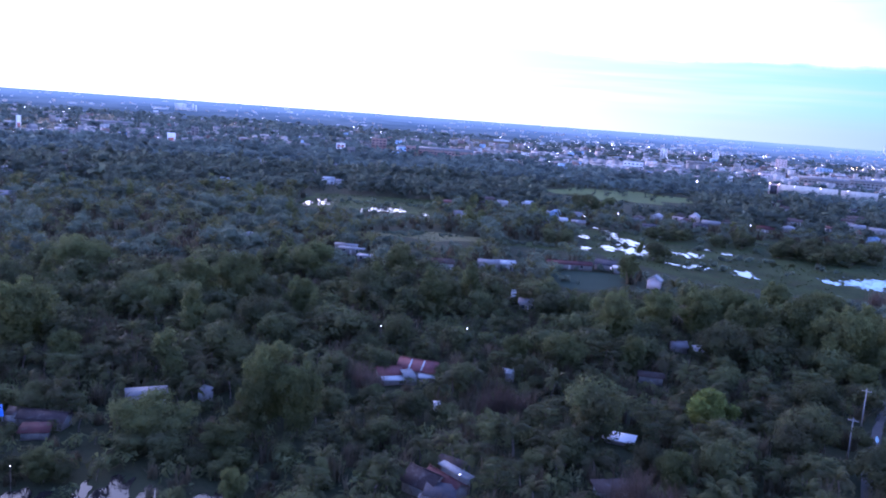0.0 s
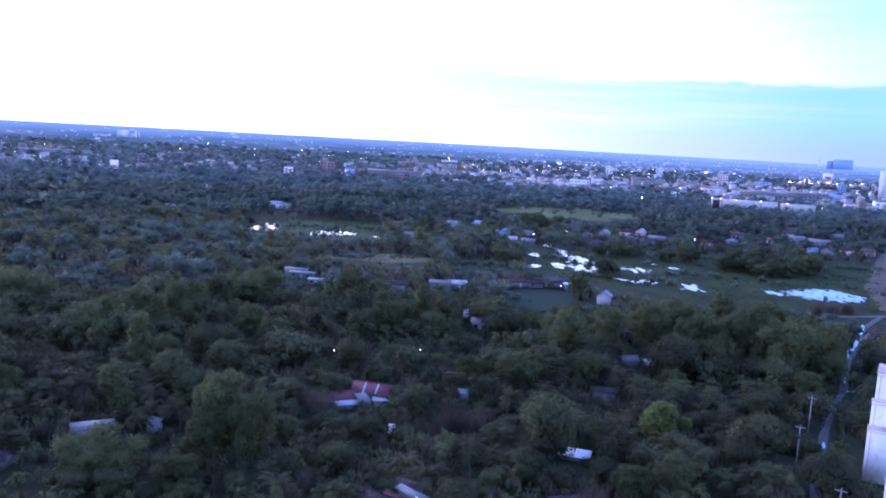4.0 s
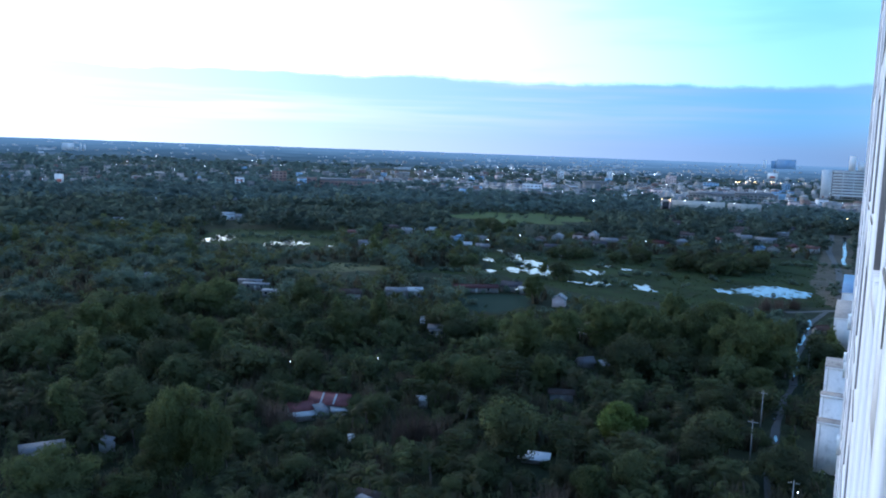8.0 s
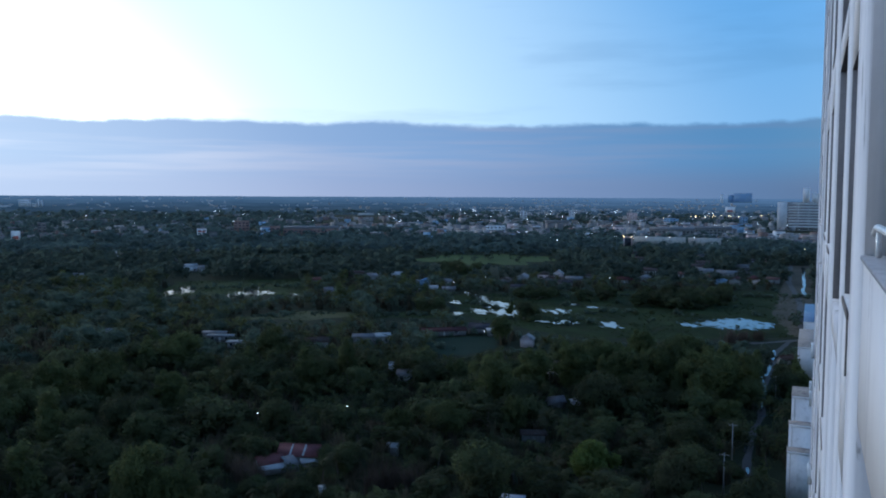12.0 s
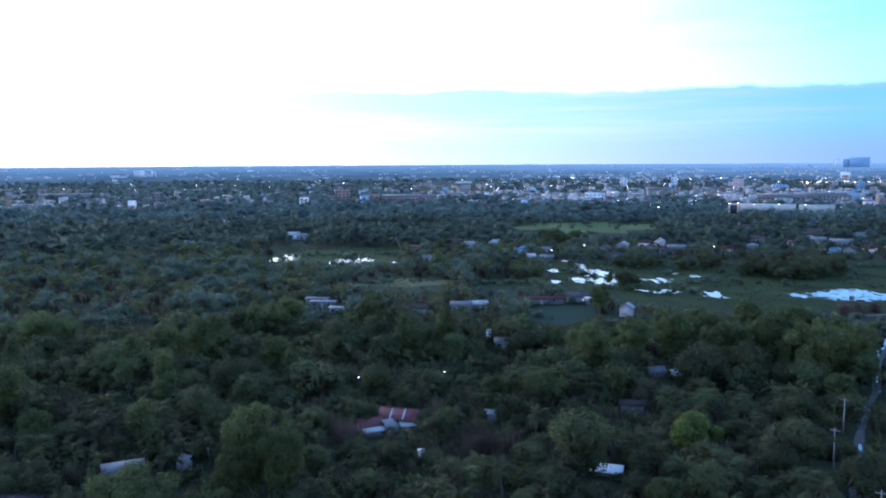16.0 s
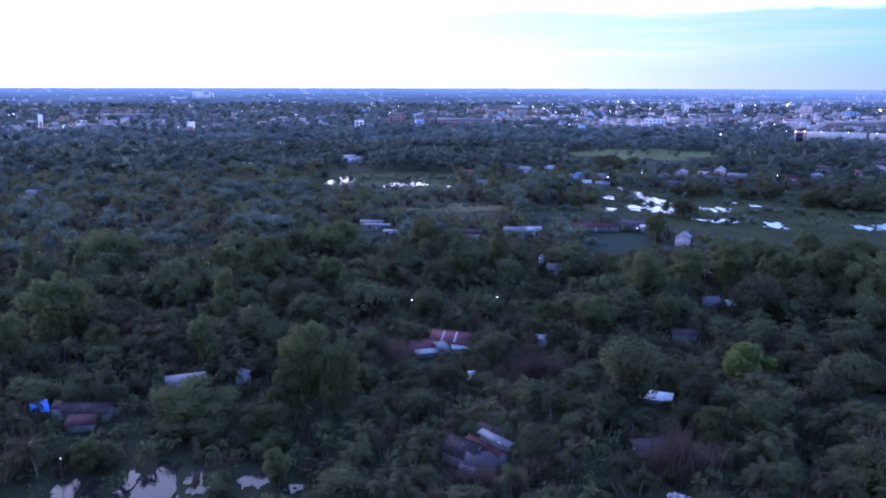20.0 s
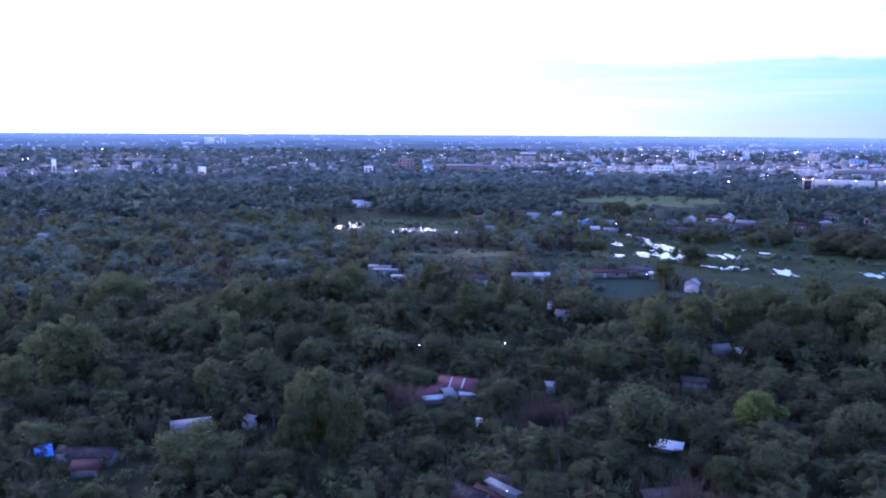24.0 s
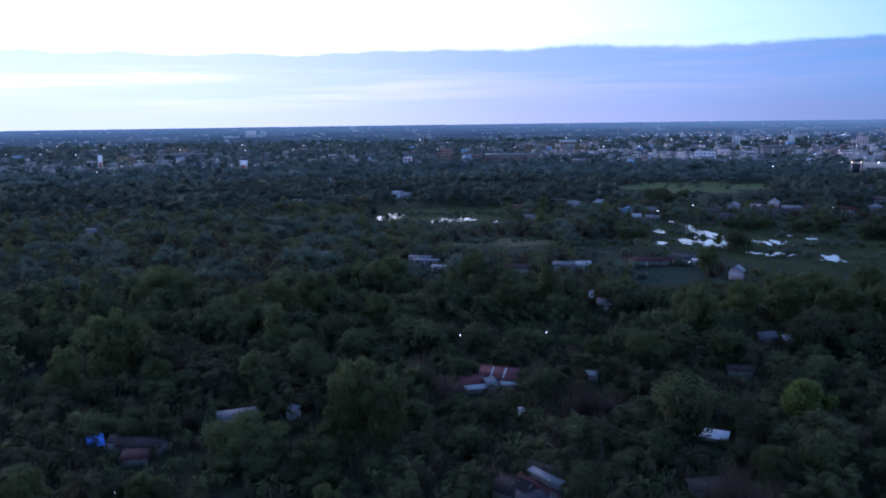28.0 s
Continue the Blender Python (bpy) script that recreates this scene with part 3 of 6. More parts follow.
def ribbon(name, line, width, z, material, label, category, kind="structure", wobble=0.5, seed=0, clear=True):
    rnd = random.Random(seed)
    pts = []
    for (ax, ay), (bx, by) in zip(line, line[1:]):
        n = max(2, int(math.dist((ax, ay), (bx, by)) / 4))
        pts += [(ax + (bx - ax) * k / n, ay + (by - ay) * k / n) for k in range(n)]
    pts.append(line[-1])
    v, f = [], []
    for k, p in enumerate(pts):
        a, b = Vector(pts[max(0, k - 1)]), Vector(pts[min(len(pts) - 1, k + 1)])
        side = (b - a).normalized().orthogonal()
        half = width / 2 * (1 + rnd.uniform(-wobble, wobble) * 0.5)
        v += [(p[0] - side.x * half, p[1] - side.y * half, z), (p[0] + side.x * half, p[1] + side.y * half, z)]
        if k:
            f.append((2 * k - 2, 2 * k - 1, 2 * k + 1, 2 * k))
        if clear:
            CLEAR_DISC.append((p[0], p[1], width / 2 - 0.5, 0.0))
    me = mesh_of(name, v, f, material)
    if me.polygons[0].normal.z < 0:
        me.flip_normals()
    return tagged(new(name, me), label, category, kind=kind)


ROAD = [(70, 122), (84, 149), (92, 162), (106, 185), (120, 204), (137, 233), (158, 262), (173, 286), (196, 312)]
ribbon("road", ROAD, 1.9, 0.10, "dirt", "unpaved wet track lined with utility poles", "road", seed=1)
ribbon("road", [(174, 306), (186, 308), (206, 312)], 3.0, 0.12, "dirt", "cross track at the edge of the marsh", "road", seed=2)
ribbon("road", [(217, 338), (262, 410), (287, 454), (324, 522), (405, 650)], 3.2, 0.10, "dirt", "straight track running away beside a ditch", "road", seed=3)
ribbon("puddle", [(122, 208), (131, 222), (139, 236), (146, 249)], 0.9, 0.16, "water", "long puddle in the wheel track", "puddle", wobble=1.5, seed=4)
ribbon("puddle", [(148, 250), (160, 267), (170, 282), (176, 292)], 0.9, 0.16, "water", "long puddle in the wheel track", "puddle", wobble=1.5, seed=5)
ribbon("puddle", [(119, 203.5), (126, 204)], 0.45, 0.15, "water", "wide puddle across the track", "puddle", wobble=1.5, seed=6)
ribbon("puddle", [(99, 175), (102, 180)], 1.2, 0.16, "water", "round puddle in the track", "puddle", wobble=1.5, seed=7)
ribbon("puddle", [(103, 182), (106, 187)], 1.5, 0.16, "water", "round puddle in the track", "puddle", wobble=1.5, seed=17)
ribbon("puddle", [(92, 161), (94, 165)], 0.6, 0.16, "water", "round puddle in the track", "puddle", wobble=1.5, seed=18)
sheet("field", [(200, 318), (216, 322), (240, 362), (300, 458), (420, 640), (400, 646), (286, 470), (228, 380)], 0.075, "path_tan", "strip of bare brownish ground along the straight track", "field", amount=1.5, seed=19)
ribbon("ditch", [(283, 436), (304, 474), (318, 494), (352, 548), (403, 629)], 2.2, 0.16, "water", "narrow ditch full of bright water", "ditch", wobble=1.2, seed=8)


# ---------------------------------------------------------------- houses
def house(x, y, w, d, h, turn, wall, roof, label, rise=1.4, style="gable", name="house", category="house", clear=True, group="", blank=False):
    """A small house: walls, roof plates, ridge, a door and windows; origin at its base."""
    top = thing(name, pose(x, y, 0, 0, 0, turn), label, category, group)
    if y < 240 and not blank:
        h *= 0.68
    a, b, e = w / 2, d / 2, 0.5 if w > 3 else 0.1
    body = Solid().box(-a, a, -b, b, 0, h)
    if style == "gable":
        body.add([(-a, -b, h), (-a, b, h), (-a, 0, h + rise), (a, -b, h), (a, b, h), (a, 0, h + rise)], [(0, 2, 1), (3, 4, 5), (0, 3, 5, 2), (1, 2, 5, 4)])
    part("wall", body, wall, top)
    if style == "gable":
        k = rise / b
        part("roof", Solid().slab((-a - e, -b - e, h - e * k + 0.1), (a + e, -b - e, h - e * k + 0.1), (a + e, 0, h + rise + 0.1), (-a - e, 0, h + rise + 0.1), 0.08), roof, top)
        part("roof", Solid().slab((-a - e, 0, h + rise + 0.1), (a + e, 0, h + rise + 0.1), (a + e, b + e, h - e * k + 0.1), (-a - e, b + e, h - e * k + 0.1), 0.08), roof, top)
        part("ridge", Solid().tube([(-a - e, 0, h + rise + 0.12, 0.12), (a + e, 0, h + rise + 0.12, 0.12)], 6), roof, top)
    elif style == "shed":
        part("roof", Solid().slab((-a - e, -b - e, h + 0.1), (a + e, -b - e, h + 0.1), (a + e, b + e, h + rise), (-a - e, b + e, h + rise), 0.08), roof, top)
    elif style == "slab":
        part("roof", Solid().box(-a - 0.1, a + 0.1, -b - 0.1, b + 0.1, h + 0.01, h + 0.22), roof, top)
    elif style == "hip":
        s = max(a - b, 0.4)
        hip = Solid().add([(-a - e, -b - e, h), (a + e, -b - e, h), (a + e, b + e, h), (-a - e, b + e, h), (-s, 0, h + rise), (s, 0, h + rise)],
                          [(0, 1, 5, 4), (1, 2, 5), (2, 3, 4, 5), (3, 0, 4), (3, 2, 1, 0)])
        part("roof", hip, roof, top)
    else:
        lip = Solid().box(-a - 0.15, a + 0.15, -b - 0.15, -b + 0.1, h, h + 0.7).box(-a - 0.15, a + 0.15, b - 0.1, b + 0.15, h, h + 0.7).box(-a - 0.15, -a + 0.1, -b + 0.1, b - 0.1, h, h + 0.7).box(a - 0.1, a + 0.15, -b + 0.1, b - 0.1, h, h + 0.7)
        part("parapet", lip, wall, top)
        part("roof", Solid().box(-a + 0.1, a - 0.1, -b + 0.1, b - 0.1, h, h + 0.12), roof, top)
    if blank or h < 1.9 or 0 < y < 240:
        if clear:
            CLEAR_DISC.append((x, y, max(w, d) * 0.38, h + rise * (0.7 if y < 240 else 0.45)))
        return top
    part("door", Solid().box(-0.45, 0.45, -b - 0.05, -b - 0.003, 0.0, 2.0), "frame", top)
    for level in range(max(1, int(h / 3.2))):
        for s in (-1, 1):
            z = 1.0 + 3.2 * level
            win = part("window", Solid().box(s * a * 0.55 - 0.55, s * a * 0.55 + 0.55, -b - 0.04, -b - 0.003, z, z + 1.2), "glass", top)
            part("frame", Solid().ring(s * a * 0.55 - 0.65, s * a * 0.55 + 0.65, -b - 0.07, -b - 0.005, z - 0.1, z + 1.3, 0.1), "frame", win)
    if clear:
        CLEAR_DISC.append((x, y, max(w, d) * (0.38 if y < 240 else 0.33), h + rise * 0.45))
    return top


# near farmsteads
farm = house(-3.2, 183.4, 8.5, 5.2, 3.4, -16, "render", "maroon", "farmhouse with a maroon sheet roof and pale strips among palms", 1.6)
for sx in (-1.6, 1.4):
    part("roof_strip", Solid().slab((sx - 0.22, -2.9, 2.36), (sx + 0.22, -2.9, 2.36), (sx + 0.22, -0.1, 3.99), (sx - 0.22, -0.1, 3.99), 0.05), "tin_white", farm, "strip of new pale sheet")
house(-0.8, 179.4, 3.8, 1.8, 2.0, 4, "render", "tin_white", "low lean-to with a pale sheet roof against the farmhouse", 0.55, "shed")
house(-9.9, 179.6, 5, 4, 2.8, 20, "render", "maroon", "small outbuilding with a maroon roof", 1.1)
house(-8.6, 176.4, 4.4, 1.6, 1.9, 18, "render", "tin_white", "shelter with a bluish white sheet roof", 0.45, "shed")
house(-5.3, 178.0, 2.6, 3.4, 2.7, 26, "render", "tin", "shelter with a pale worn sheet roof beside the farmhouse", 0.9, "shed")
house(1.4, 161.5, 1.2, 1.0, 2.6, 12, "white_wall", "tin_white", "narrow white water-tank shed among the palms", 0.3, "shed", "tank_shed", "shed")
CLEAR_DISC.append((1.4, 161.5, 0.9, 1.5))
house(0.1, 124.8, 5.5, 5, 3.0, -38, "render", "brown_roof", "house with dark brown worn sheet roofs in the palms", 1.6)
house(3.3, 124.6, 7, 3.4, 3.2, -49, "render", "maroon_dark", "long dark red annexe with a patched sheet roof", 1.0)
house(5.0, 127.2, 6.6, 0.55, 4.0, -49, "render", "tin", "narrow awning of newer pale sheet", 0.4, "shed", "awning", "awning")
house(4.2, 132.0, 4.6, 2.0, 2.6, -30, "render", "rust", "low shelter with a dull grey-brown sheet roof", 0.7, "shed", "shelter", "shelter")
house(2.6, 120.6, 4.2, 2.8, 2.8, -10, "render", "dark_roof", "shelter under a dark blue-grey sheet", 0.9, "shed", "shelter", "shelter")
house(0.6, 119.2, 2.6, 1.0, 2.0, -14, "render", "tin", "small pale tin lean-to beside the dark house", 0.5, "shed", "shed", "shed")
CLEAR_DISC.append((37.3, 151.4, 4.0, 1.4))
house(37.0, 151.6, 5.2, 2.6, 0.9, -20, "render", "sign", "shed with a bright white sheet roof in the trees", 0.55, "shed", "shed", "shed", blank=True)
house(31.5, 128.5, 6.5, 2.6, 1.8, 12, "render", "rust", "low shed with a mauve-grey roof behind dry bushes", 0.8, "shed", "shed", "shed")
house(-77.2, 138.8, 2.8, 2.4, 2.6, 34, "render", "tarp", "hut covered with a bright blue tarpaulin", 1.4, "shed", "hut", "hut")
house(-68.6, 140.0, 8, 3.4, 2.8, -4, "render", "brown_roof", "hut with a long purple-grey sheet roof", 0.9)
house(-67.6, 134.6, 4.2, 2.6, 2.2, 12, "render", "maroon_dark", "hut with a dark red patched roof", 0.7, "shed", "hut", "hut")
house(-74.3, 140.2, 2.4, 2.4, 2.8, 5, "render", "rust", "hut with a faded orange sheet roof", 0.8, "shed", "hut", "hut")
house(-55.5, 154.0, 7, 2.0, 3.2, 24, "render", "tin", "long shed with a dull grey tin roof", 0.9, "shed", "shed", "shed")
house(-45.1, 158, 2.6, 1.6, 3.0, -30, "render", "tin", "small grey shed half hidden by palms", 0.9, "shed", "shed", "shed")
house(17.6, 185, 2.8, 2.0, 3.0, -14, "render", "tin_white", "shelter with a white sheet roof", 0.6, "shed", "shelter", "shelter")
house(66.9, 220, 4.4, 2.4, 3.2, 15, "render", "tin", "house with a blue-grey tin roof in the woods", 1.1)
house(73, 218, 3.4, 3.4, 3.0, 15, "render", "tin", "lean-to with a pale tin roof", 0.6, "shed")
house(52.4, 190.5, 5.5, 2.0, 2.8, -12, "render", "rust", "old shed with a dull mottled grey roof under the trees", 0.7, "shed", "shed", "shed")
house(78.3, 256.6, 6, 4, 4.4, -10, "pink_wall", "rust", "house with a faded orange-red roof", 1.2)
house(165, 266, 5, 3.2, 2.2, 10, "render", "rust", "small house with a faded brown-red roof beside the track", 1.2)
house(25.1, 268.5, 1.5, 1.6, 3.8, 0, "white_wall", "tin_white", "narrow white two-storey hut", 0.5, "shed")
house(29.1, 258, 5.5, 3, 3.0, -12, "render", "tin", "house with a pale green-grey tin roof", 1.0)
for sx, sy, w in ((-40.6, 347.5, 9.5), (-37.4, 339.0, 10.5), (-29.8, 324.0, 6.5)):
    house(sx, sy, w, 2.2, 2.4, -12, "render", "tin", "narrow livestock shed with a pale grey sheet roof", 0.5, "shed", "shed", "shed", group="livestock sheds")
house(1, 316, 8, 5, 3.6, 4, "render", "rust", "house with a dull brown roof", 1.4)
house(19.3, 325, 8, 4, 3.4, -4, "render", "tin", "house with a worn white sheet roof", 0.9)
house(26.2, 326, 7, 4, 3.4, 6, "render", "tin_white", "house with a pale lilac sheet roof", 0.9)
house(54, 342, 19, 5, 2.3, 3, "render", "maroon_dark", "long barn with a dark red roof", 1.0, "gable", "barn", "barn")
house(72.6, 345, 13, 6, 2.6, -24, "render", "dark_roof", "grey-roofed barn beside the weed pond", 1.6, "gable", "barn", "barn")
house(76.2, 338, 7.5, 3.2, 2.6, 2, "render", "tin_white", "open shed with a bright blue-white roof", 0.5, "shed", "shed", "shed")
house(83.2, 313, 6.4, 4.8, 3.1, 68, "pink_wall", "tin", "pale house with two dark windows at the wood's edge", 1.6)
CLEAR_DISC.append((83.2, 313, 5.5, 1.5))


def rubble_heap(x, y, size):
    """A pale heap of broken sheet and concrete lumps among the bushes."""
    g = random.Random(8)
    s = Solid()
    for k in range(46):
        w, rr = g.uniform(0, 6.28), size * g.random() ** 0.7
        z = max(0.05, 0.75 * (1 - rr / size) + g.uniform(-0.1, 0.15))
        side = Vector((g.gauss(0, 1), g.gauss(0, 1), g.gauss(0, 0.35))).normalized() * g.uniform(0.15, 0.5)
        over = side.cross(Vector((g.gauss(0, 0.4), g.gauss(0, 0.4), 1))).normalized() * g.uniform(0.12, 0.4)
        c = Vector((rr * math.cos(w), rr * math.sin(w), z))
        s.slab(c - side - over, c + side - over, c + side + over, c - side + over, g.uniform(0.05, 0.22))
    ob = new("rubble_heap", s.mesh("rubble_heap", "tin_white"))
    ob.matrix_basis = pose(x, y, 0)
    CLEAR_DISC.append((x, y, size, 0.4))
    return tagged(ob, "pale heap of broken sheets and rubble in the undergrowth", "rubble heap")


rubble_heap(31.6, 112, 2.2)
# village behind the marsh
VILLAGE = [(73, 535, 10.4, 4.9, "blue_wall", "tin_blue", "house with a light blue roof in the village"),
           (62, 492, 4.4, 3.8, "render", "tin_white", "house with a white sheet roof at the marsh edge"),
           (72, 497, 6.6, 3.9, "render", "tin_white", "house with a white sheet roof at the marsh edge"),
           (82, 497, 8.7, 3.2, "render", "tin", "small house with a whitish worn roof"),
           (67, 534, 6.7, 3.8, "render", "tin", "house with a blue-grey roof"),
           (88, 534, 6.7, 4.1, "render", "tin", "house with a pale grey roof"),
           (130, 549, 13.6, 2.7, "render", "rust", "low brown-roofed village house"),
           (145, 560, 17.1, 4.0, "render", "tin", "long village house with a grey-brown roof"),
           (163, 570, 12.6, 4.8, "pink_wall", "rust", "village house with a pinkish brown roof"),
           (173, 567, 8.1, 6.0, "pink_wall", "tin_white", "two-storey villa with a pale pink gable"),
           (161, 548, 11.0, 3.5, "render", "maroon_dark", "low village house with a dark red roof"),
           (179, 549, 12.3, 3.1, "render", "tin", "low house with a grey roof"),
           (197, 561, 13.9, 3.2, "render", "rust", "low house with a rusty roof"),
           (165, 525, 9.8, 3.4, "render", "dark_roof", "low house with a dark roof"),
           (128, 506, 10.0, 2.9, "render", "dark_roof", "low shed with a dark grey roof"),
           (209, 531, 11.7, 4.1, "render", "maroon_dark", "low house with a dark red-brown roof"),
           (228, 543, 17.0, 4.2, "render", "tin", "long pale-roofed shed behind the village"),
           (303, 566, 18.1, 4.4, "render", "tin", "long house with a pale brownish roof"),
           (272, 518, 8.0, 4.1, "blue_wall", "tin_blue", "low house with a pale blue sheet roof behind the village"),
           (281, 515, 13.7, 5.1, "render", "maroon_dark", "village house with a dark red roof"),
           (295, 517, 12.3, 5.8, "pink_wall", "maroon_dark", "village house with a faded red roof")]
VILLAGE_EDGE = [(30, 590, 20, 7, 4.0, "render", "rust", "long low house with a brown roof"), (41, 570, 11, 8, 4.0, "render", "tin", "house with a light grey gable roof"),
           (57, 579, 12, 7, 4.0, "render", "tin_white", "small house with a pale roof"), (10, 490, 10, 6, 3.6, "render", "tin", "shed with a grey roof"),
           (2, 548, 12, 6, 3.8, "render", "red_roof", "house with a reddish roof"), (-345, 742, 22, 9, 5.0, "render", "rust", "house with a reddish roof in the woods"),
           (-227, 425, 14, 8, 4.5, "render", "tin", "shed with a grey roof in the woods"), (-157, 588, 13, 7, 4.5, "render", "tin_white", "house with a pale roof in the woods"),
           (-84, 355, 9, 6, 3.0, "render", "tin", "shed with a dull grey roof in the woods"), (-85, 283, 9, 6, 4.5, "pink_wall", "rust", "house with a faded red roof in the woods"),
           (-93, 646, 16, 9, 5.5, "white_wall", "tin_white", "pale house standing out of the woods"), (-83, 640, 9, 7, 4.5, "render", "tin", "small house beside the pale house"),
           (250, 590, 14, 8, 4.5, "render", "rust", "house at the village edge"), (290, 575, 12, 8, 4.5, "render", "tin", "house at the village edge"),
           (320, 640, 16, 9, 5, "render", "rust", "house with a dark red roof near the ditch"), (300, 610, 14, 9, 5, "pink_wall", "rust", "house with a dark brown-red roof near the ditch"),
           (-300, 560, 13, 8, 4.5, "render", "tin", "house in the western woods"), (-180, 800, 15, 8, 5, "render", "tin_white", "house in the western woods")]
for n, (hx, hy, w, high, wall, roof, label) in enumerate(VILLAGE):
    villa = "villa" in label
    house(hx, hy, w - 0.8, 7.0 if villa else 4.6, high * 0.58, -math.degrees(math.atan2(hx, hy)) + (82 if villa else n * 37 % 25 - 12), wall, roof, label, high * 0.4, "gable" if n % 4 else "hip", group="village houses")
for n, (hx, hy, w, d, h, wall, roof, label) in enumerate(VILLAGE_EDGE):
    w, d, h = w * (0.6 if hx < -80 else 0.8), d * 0.72, h * 0.75
    house(hx, hy, w, d, h, -math.degrees(math.atan2(hx, hy)) + (n * 37 % 31 - 15), wall, roof, label, 1.7, "gable" if n % 4 else "hip", group="village houses")


more = random.Random(77)
for n in range(18):
    az, r = more.uniform(21, 31.5), more.uniform(585, 850)
    if n > 11:
        az, r = more.uniform(-28, -6), more.uniform(640, 900)
    at = polar(az, r)
    roof = more.choice(("rust", "dark_roof", "tin", "red_roof"))
    words = {"tin": "a grey tin roof", "rust": "a rusty brown roof", "dark_roof": "a dark roof", "red_roof": "a red tile roof"}[roof]
    house(at.x, at.y, more.uniform(5, 10), more.uniform(4, 6), more.uniform(2.4, 3.4), -az + more.uniform(-30, 30), "render", roof, f"low scattered house with {words} among trees", 1.4, more.choice(("gable", "shed")), group="scattered houses")


# ---------------------------------------------------------------- row houses beside the track
ALONG = 33.1  # azimuth of the tower's front and of the track beside it
DIR = Vector((math.sin(radians(ALONG)), math.cos(radians(ALONG)), 0))
OUT = Vector((-DIR.y, DIR.x, 0))


def row_house(az_left, r, z, depth, wall, roof, label):
    corner = polar(az_left, r)
    centre = corner - OUT * 5.5 + DIR * (depth / 2)
    top = house(centre.x, centre.y, 11, depth, z, -ALONG, wall, roof, label, style="slab", name="row_house", group="white row houses", clear=False, blank=True)
    CLEAR_DISC.append((centre.x, centre.y, 8.5, 2.0 if r < 172 else z - 5))
    part("drain_pipe", Solid().tube([(-4.9, -depth / 2 - 0.1, 0.2, 0.07), (-4.9, -depth / 2 - 0.1, z, 0.07)], 6), "frame", top)
    part("cornice", Solid().box(-5.5, 5.5, -depth / 2 - 0.16, -depth / 2 - 0.105, z - 0.25, z + 0.15), wall, top)
    return top


row_house(32.07, 171.6, 10.0, 3.0, "white_wall", "roof_felt", "white rendered row house with a stained blue foot")
row_house(32.13, 174.9, 14.5, 3.0, "white_wall", "roof_felt", "white row house with a brownish roof edge")
row_house(32.25, 178.2, 19.5, 9.0, "white_wall", "roof_felt", "tall white row house with a thin dark roof edge")
row_house(32.51, 293.0, 10.0, 40.0, "white_wall", "roof_felt", "long white-walled warehouse with a flat grey roof")
row_house(32.8, 360.0, 9.0, 60.0, "white_wall", "tin_blue", "warehouse with a blue sheet roof")


# ---------------------------------------------------------------- poles and lamps
def utility_pole(x, y, h, turn, arms=1):
    top = thing("utility_pole", pose(x, y, 0, 0, 0, turn), "grey concrete utility pole with a crossarm beside the track", "utility pole", "utility poles")
    part("shaft", Solid().tube([(0, 0, 0, 0.16), (0, 0, h * 0.5, 0.13), (0, 0, h, 0.09)], 8), "concrete", top)
    for k in range(arms):
        arm = part("crossarm", Solid().box(-0.95, 0.95, 0.10, 0.18, h - 0.66 - k, h - 0.56 - k), "concrete", top)
        for s in (-0.85, -0.4, 0.4, 0.85):
            part("insulator", Solid().tube([(s, 0.16, h - 0.56 - k, 0.03), (s, 0.16, h - 0.42 - k, 0.045), (s, 0.16, h - 0.36 - k, 0.02)], 6), "frame", arm)
    CLEAR_DISC.append((x, y, 3.0, 1.5))
    return top


utility_pole(93.4, 170.6, 8.6, -33)
utility_pole(81.0, 151, 8.6, -33)
utility_pole(75.1, 124.8, 7.0, -33)
utility_pole(133, 219, 7.5, -33)


def lamp(x, y, z, size=0.35, tone="lamp"):
    top = thing("street_lamp", pose(x, y, 0), "lit lamp on a thin pole among the trees" if tone == "lamp" else "warm lit street lamp on a thin pole", "street lamp", "lit lamps")
    part("pole", Solid().tube([(0, 0, 0, 0.05), (0, 0, z - size, 0.035)], 6), "bark", top)
    bulb = Solid()
    ring = [(0, 0, z - size * 1.05, size * 0.3), (0, 0, z - size * 0.7, size * 0.8), (0, 0, z - size * 0.1, size), (0, 0, z + size * 0.55, size * 0.75), (0, 0, z + size * 0.9, size * 0.2)]
    part("lamp_head", bulb.tube(ring, 10), tone, top)
    if z < 12:
        CLEAR_DISC.append((x, y, 1.1, z - 0.6))
    return top


for lx, ly, lz, ls in ((-13.6, 199.9, 7, 0.10), (8.0, 203.5, 7, 0.10), (111, 524, 6, 0.22), (190, 508, 6, 0.22), (67.4, 320.5, 5, 0.14), (283, 964, 8, 0.5), (275, 908, 8, 0.55), (84.5, 493.6, 6, 0.2), (74.4, 122.2, 6.0, 0.10), (-60.5, 113, 5, 0.05), (5.4, 121, 5, 0.05)):
    lamp(lx, ly, lz, ls)
lamp(460, 716, 9, 0.38, "lamp_warm")


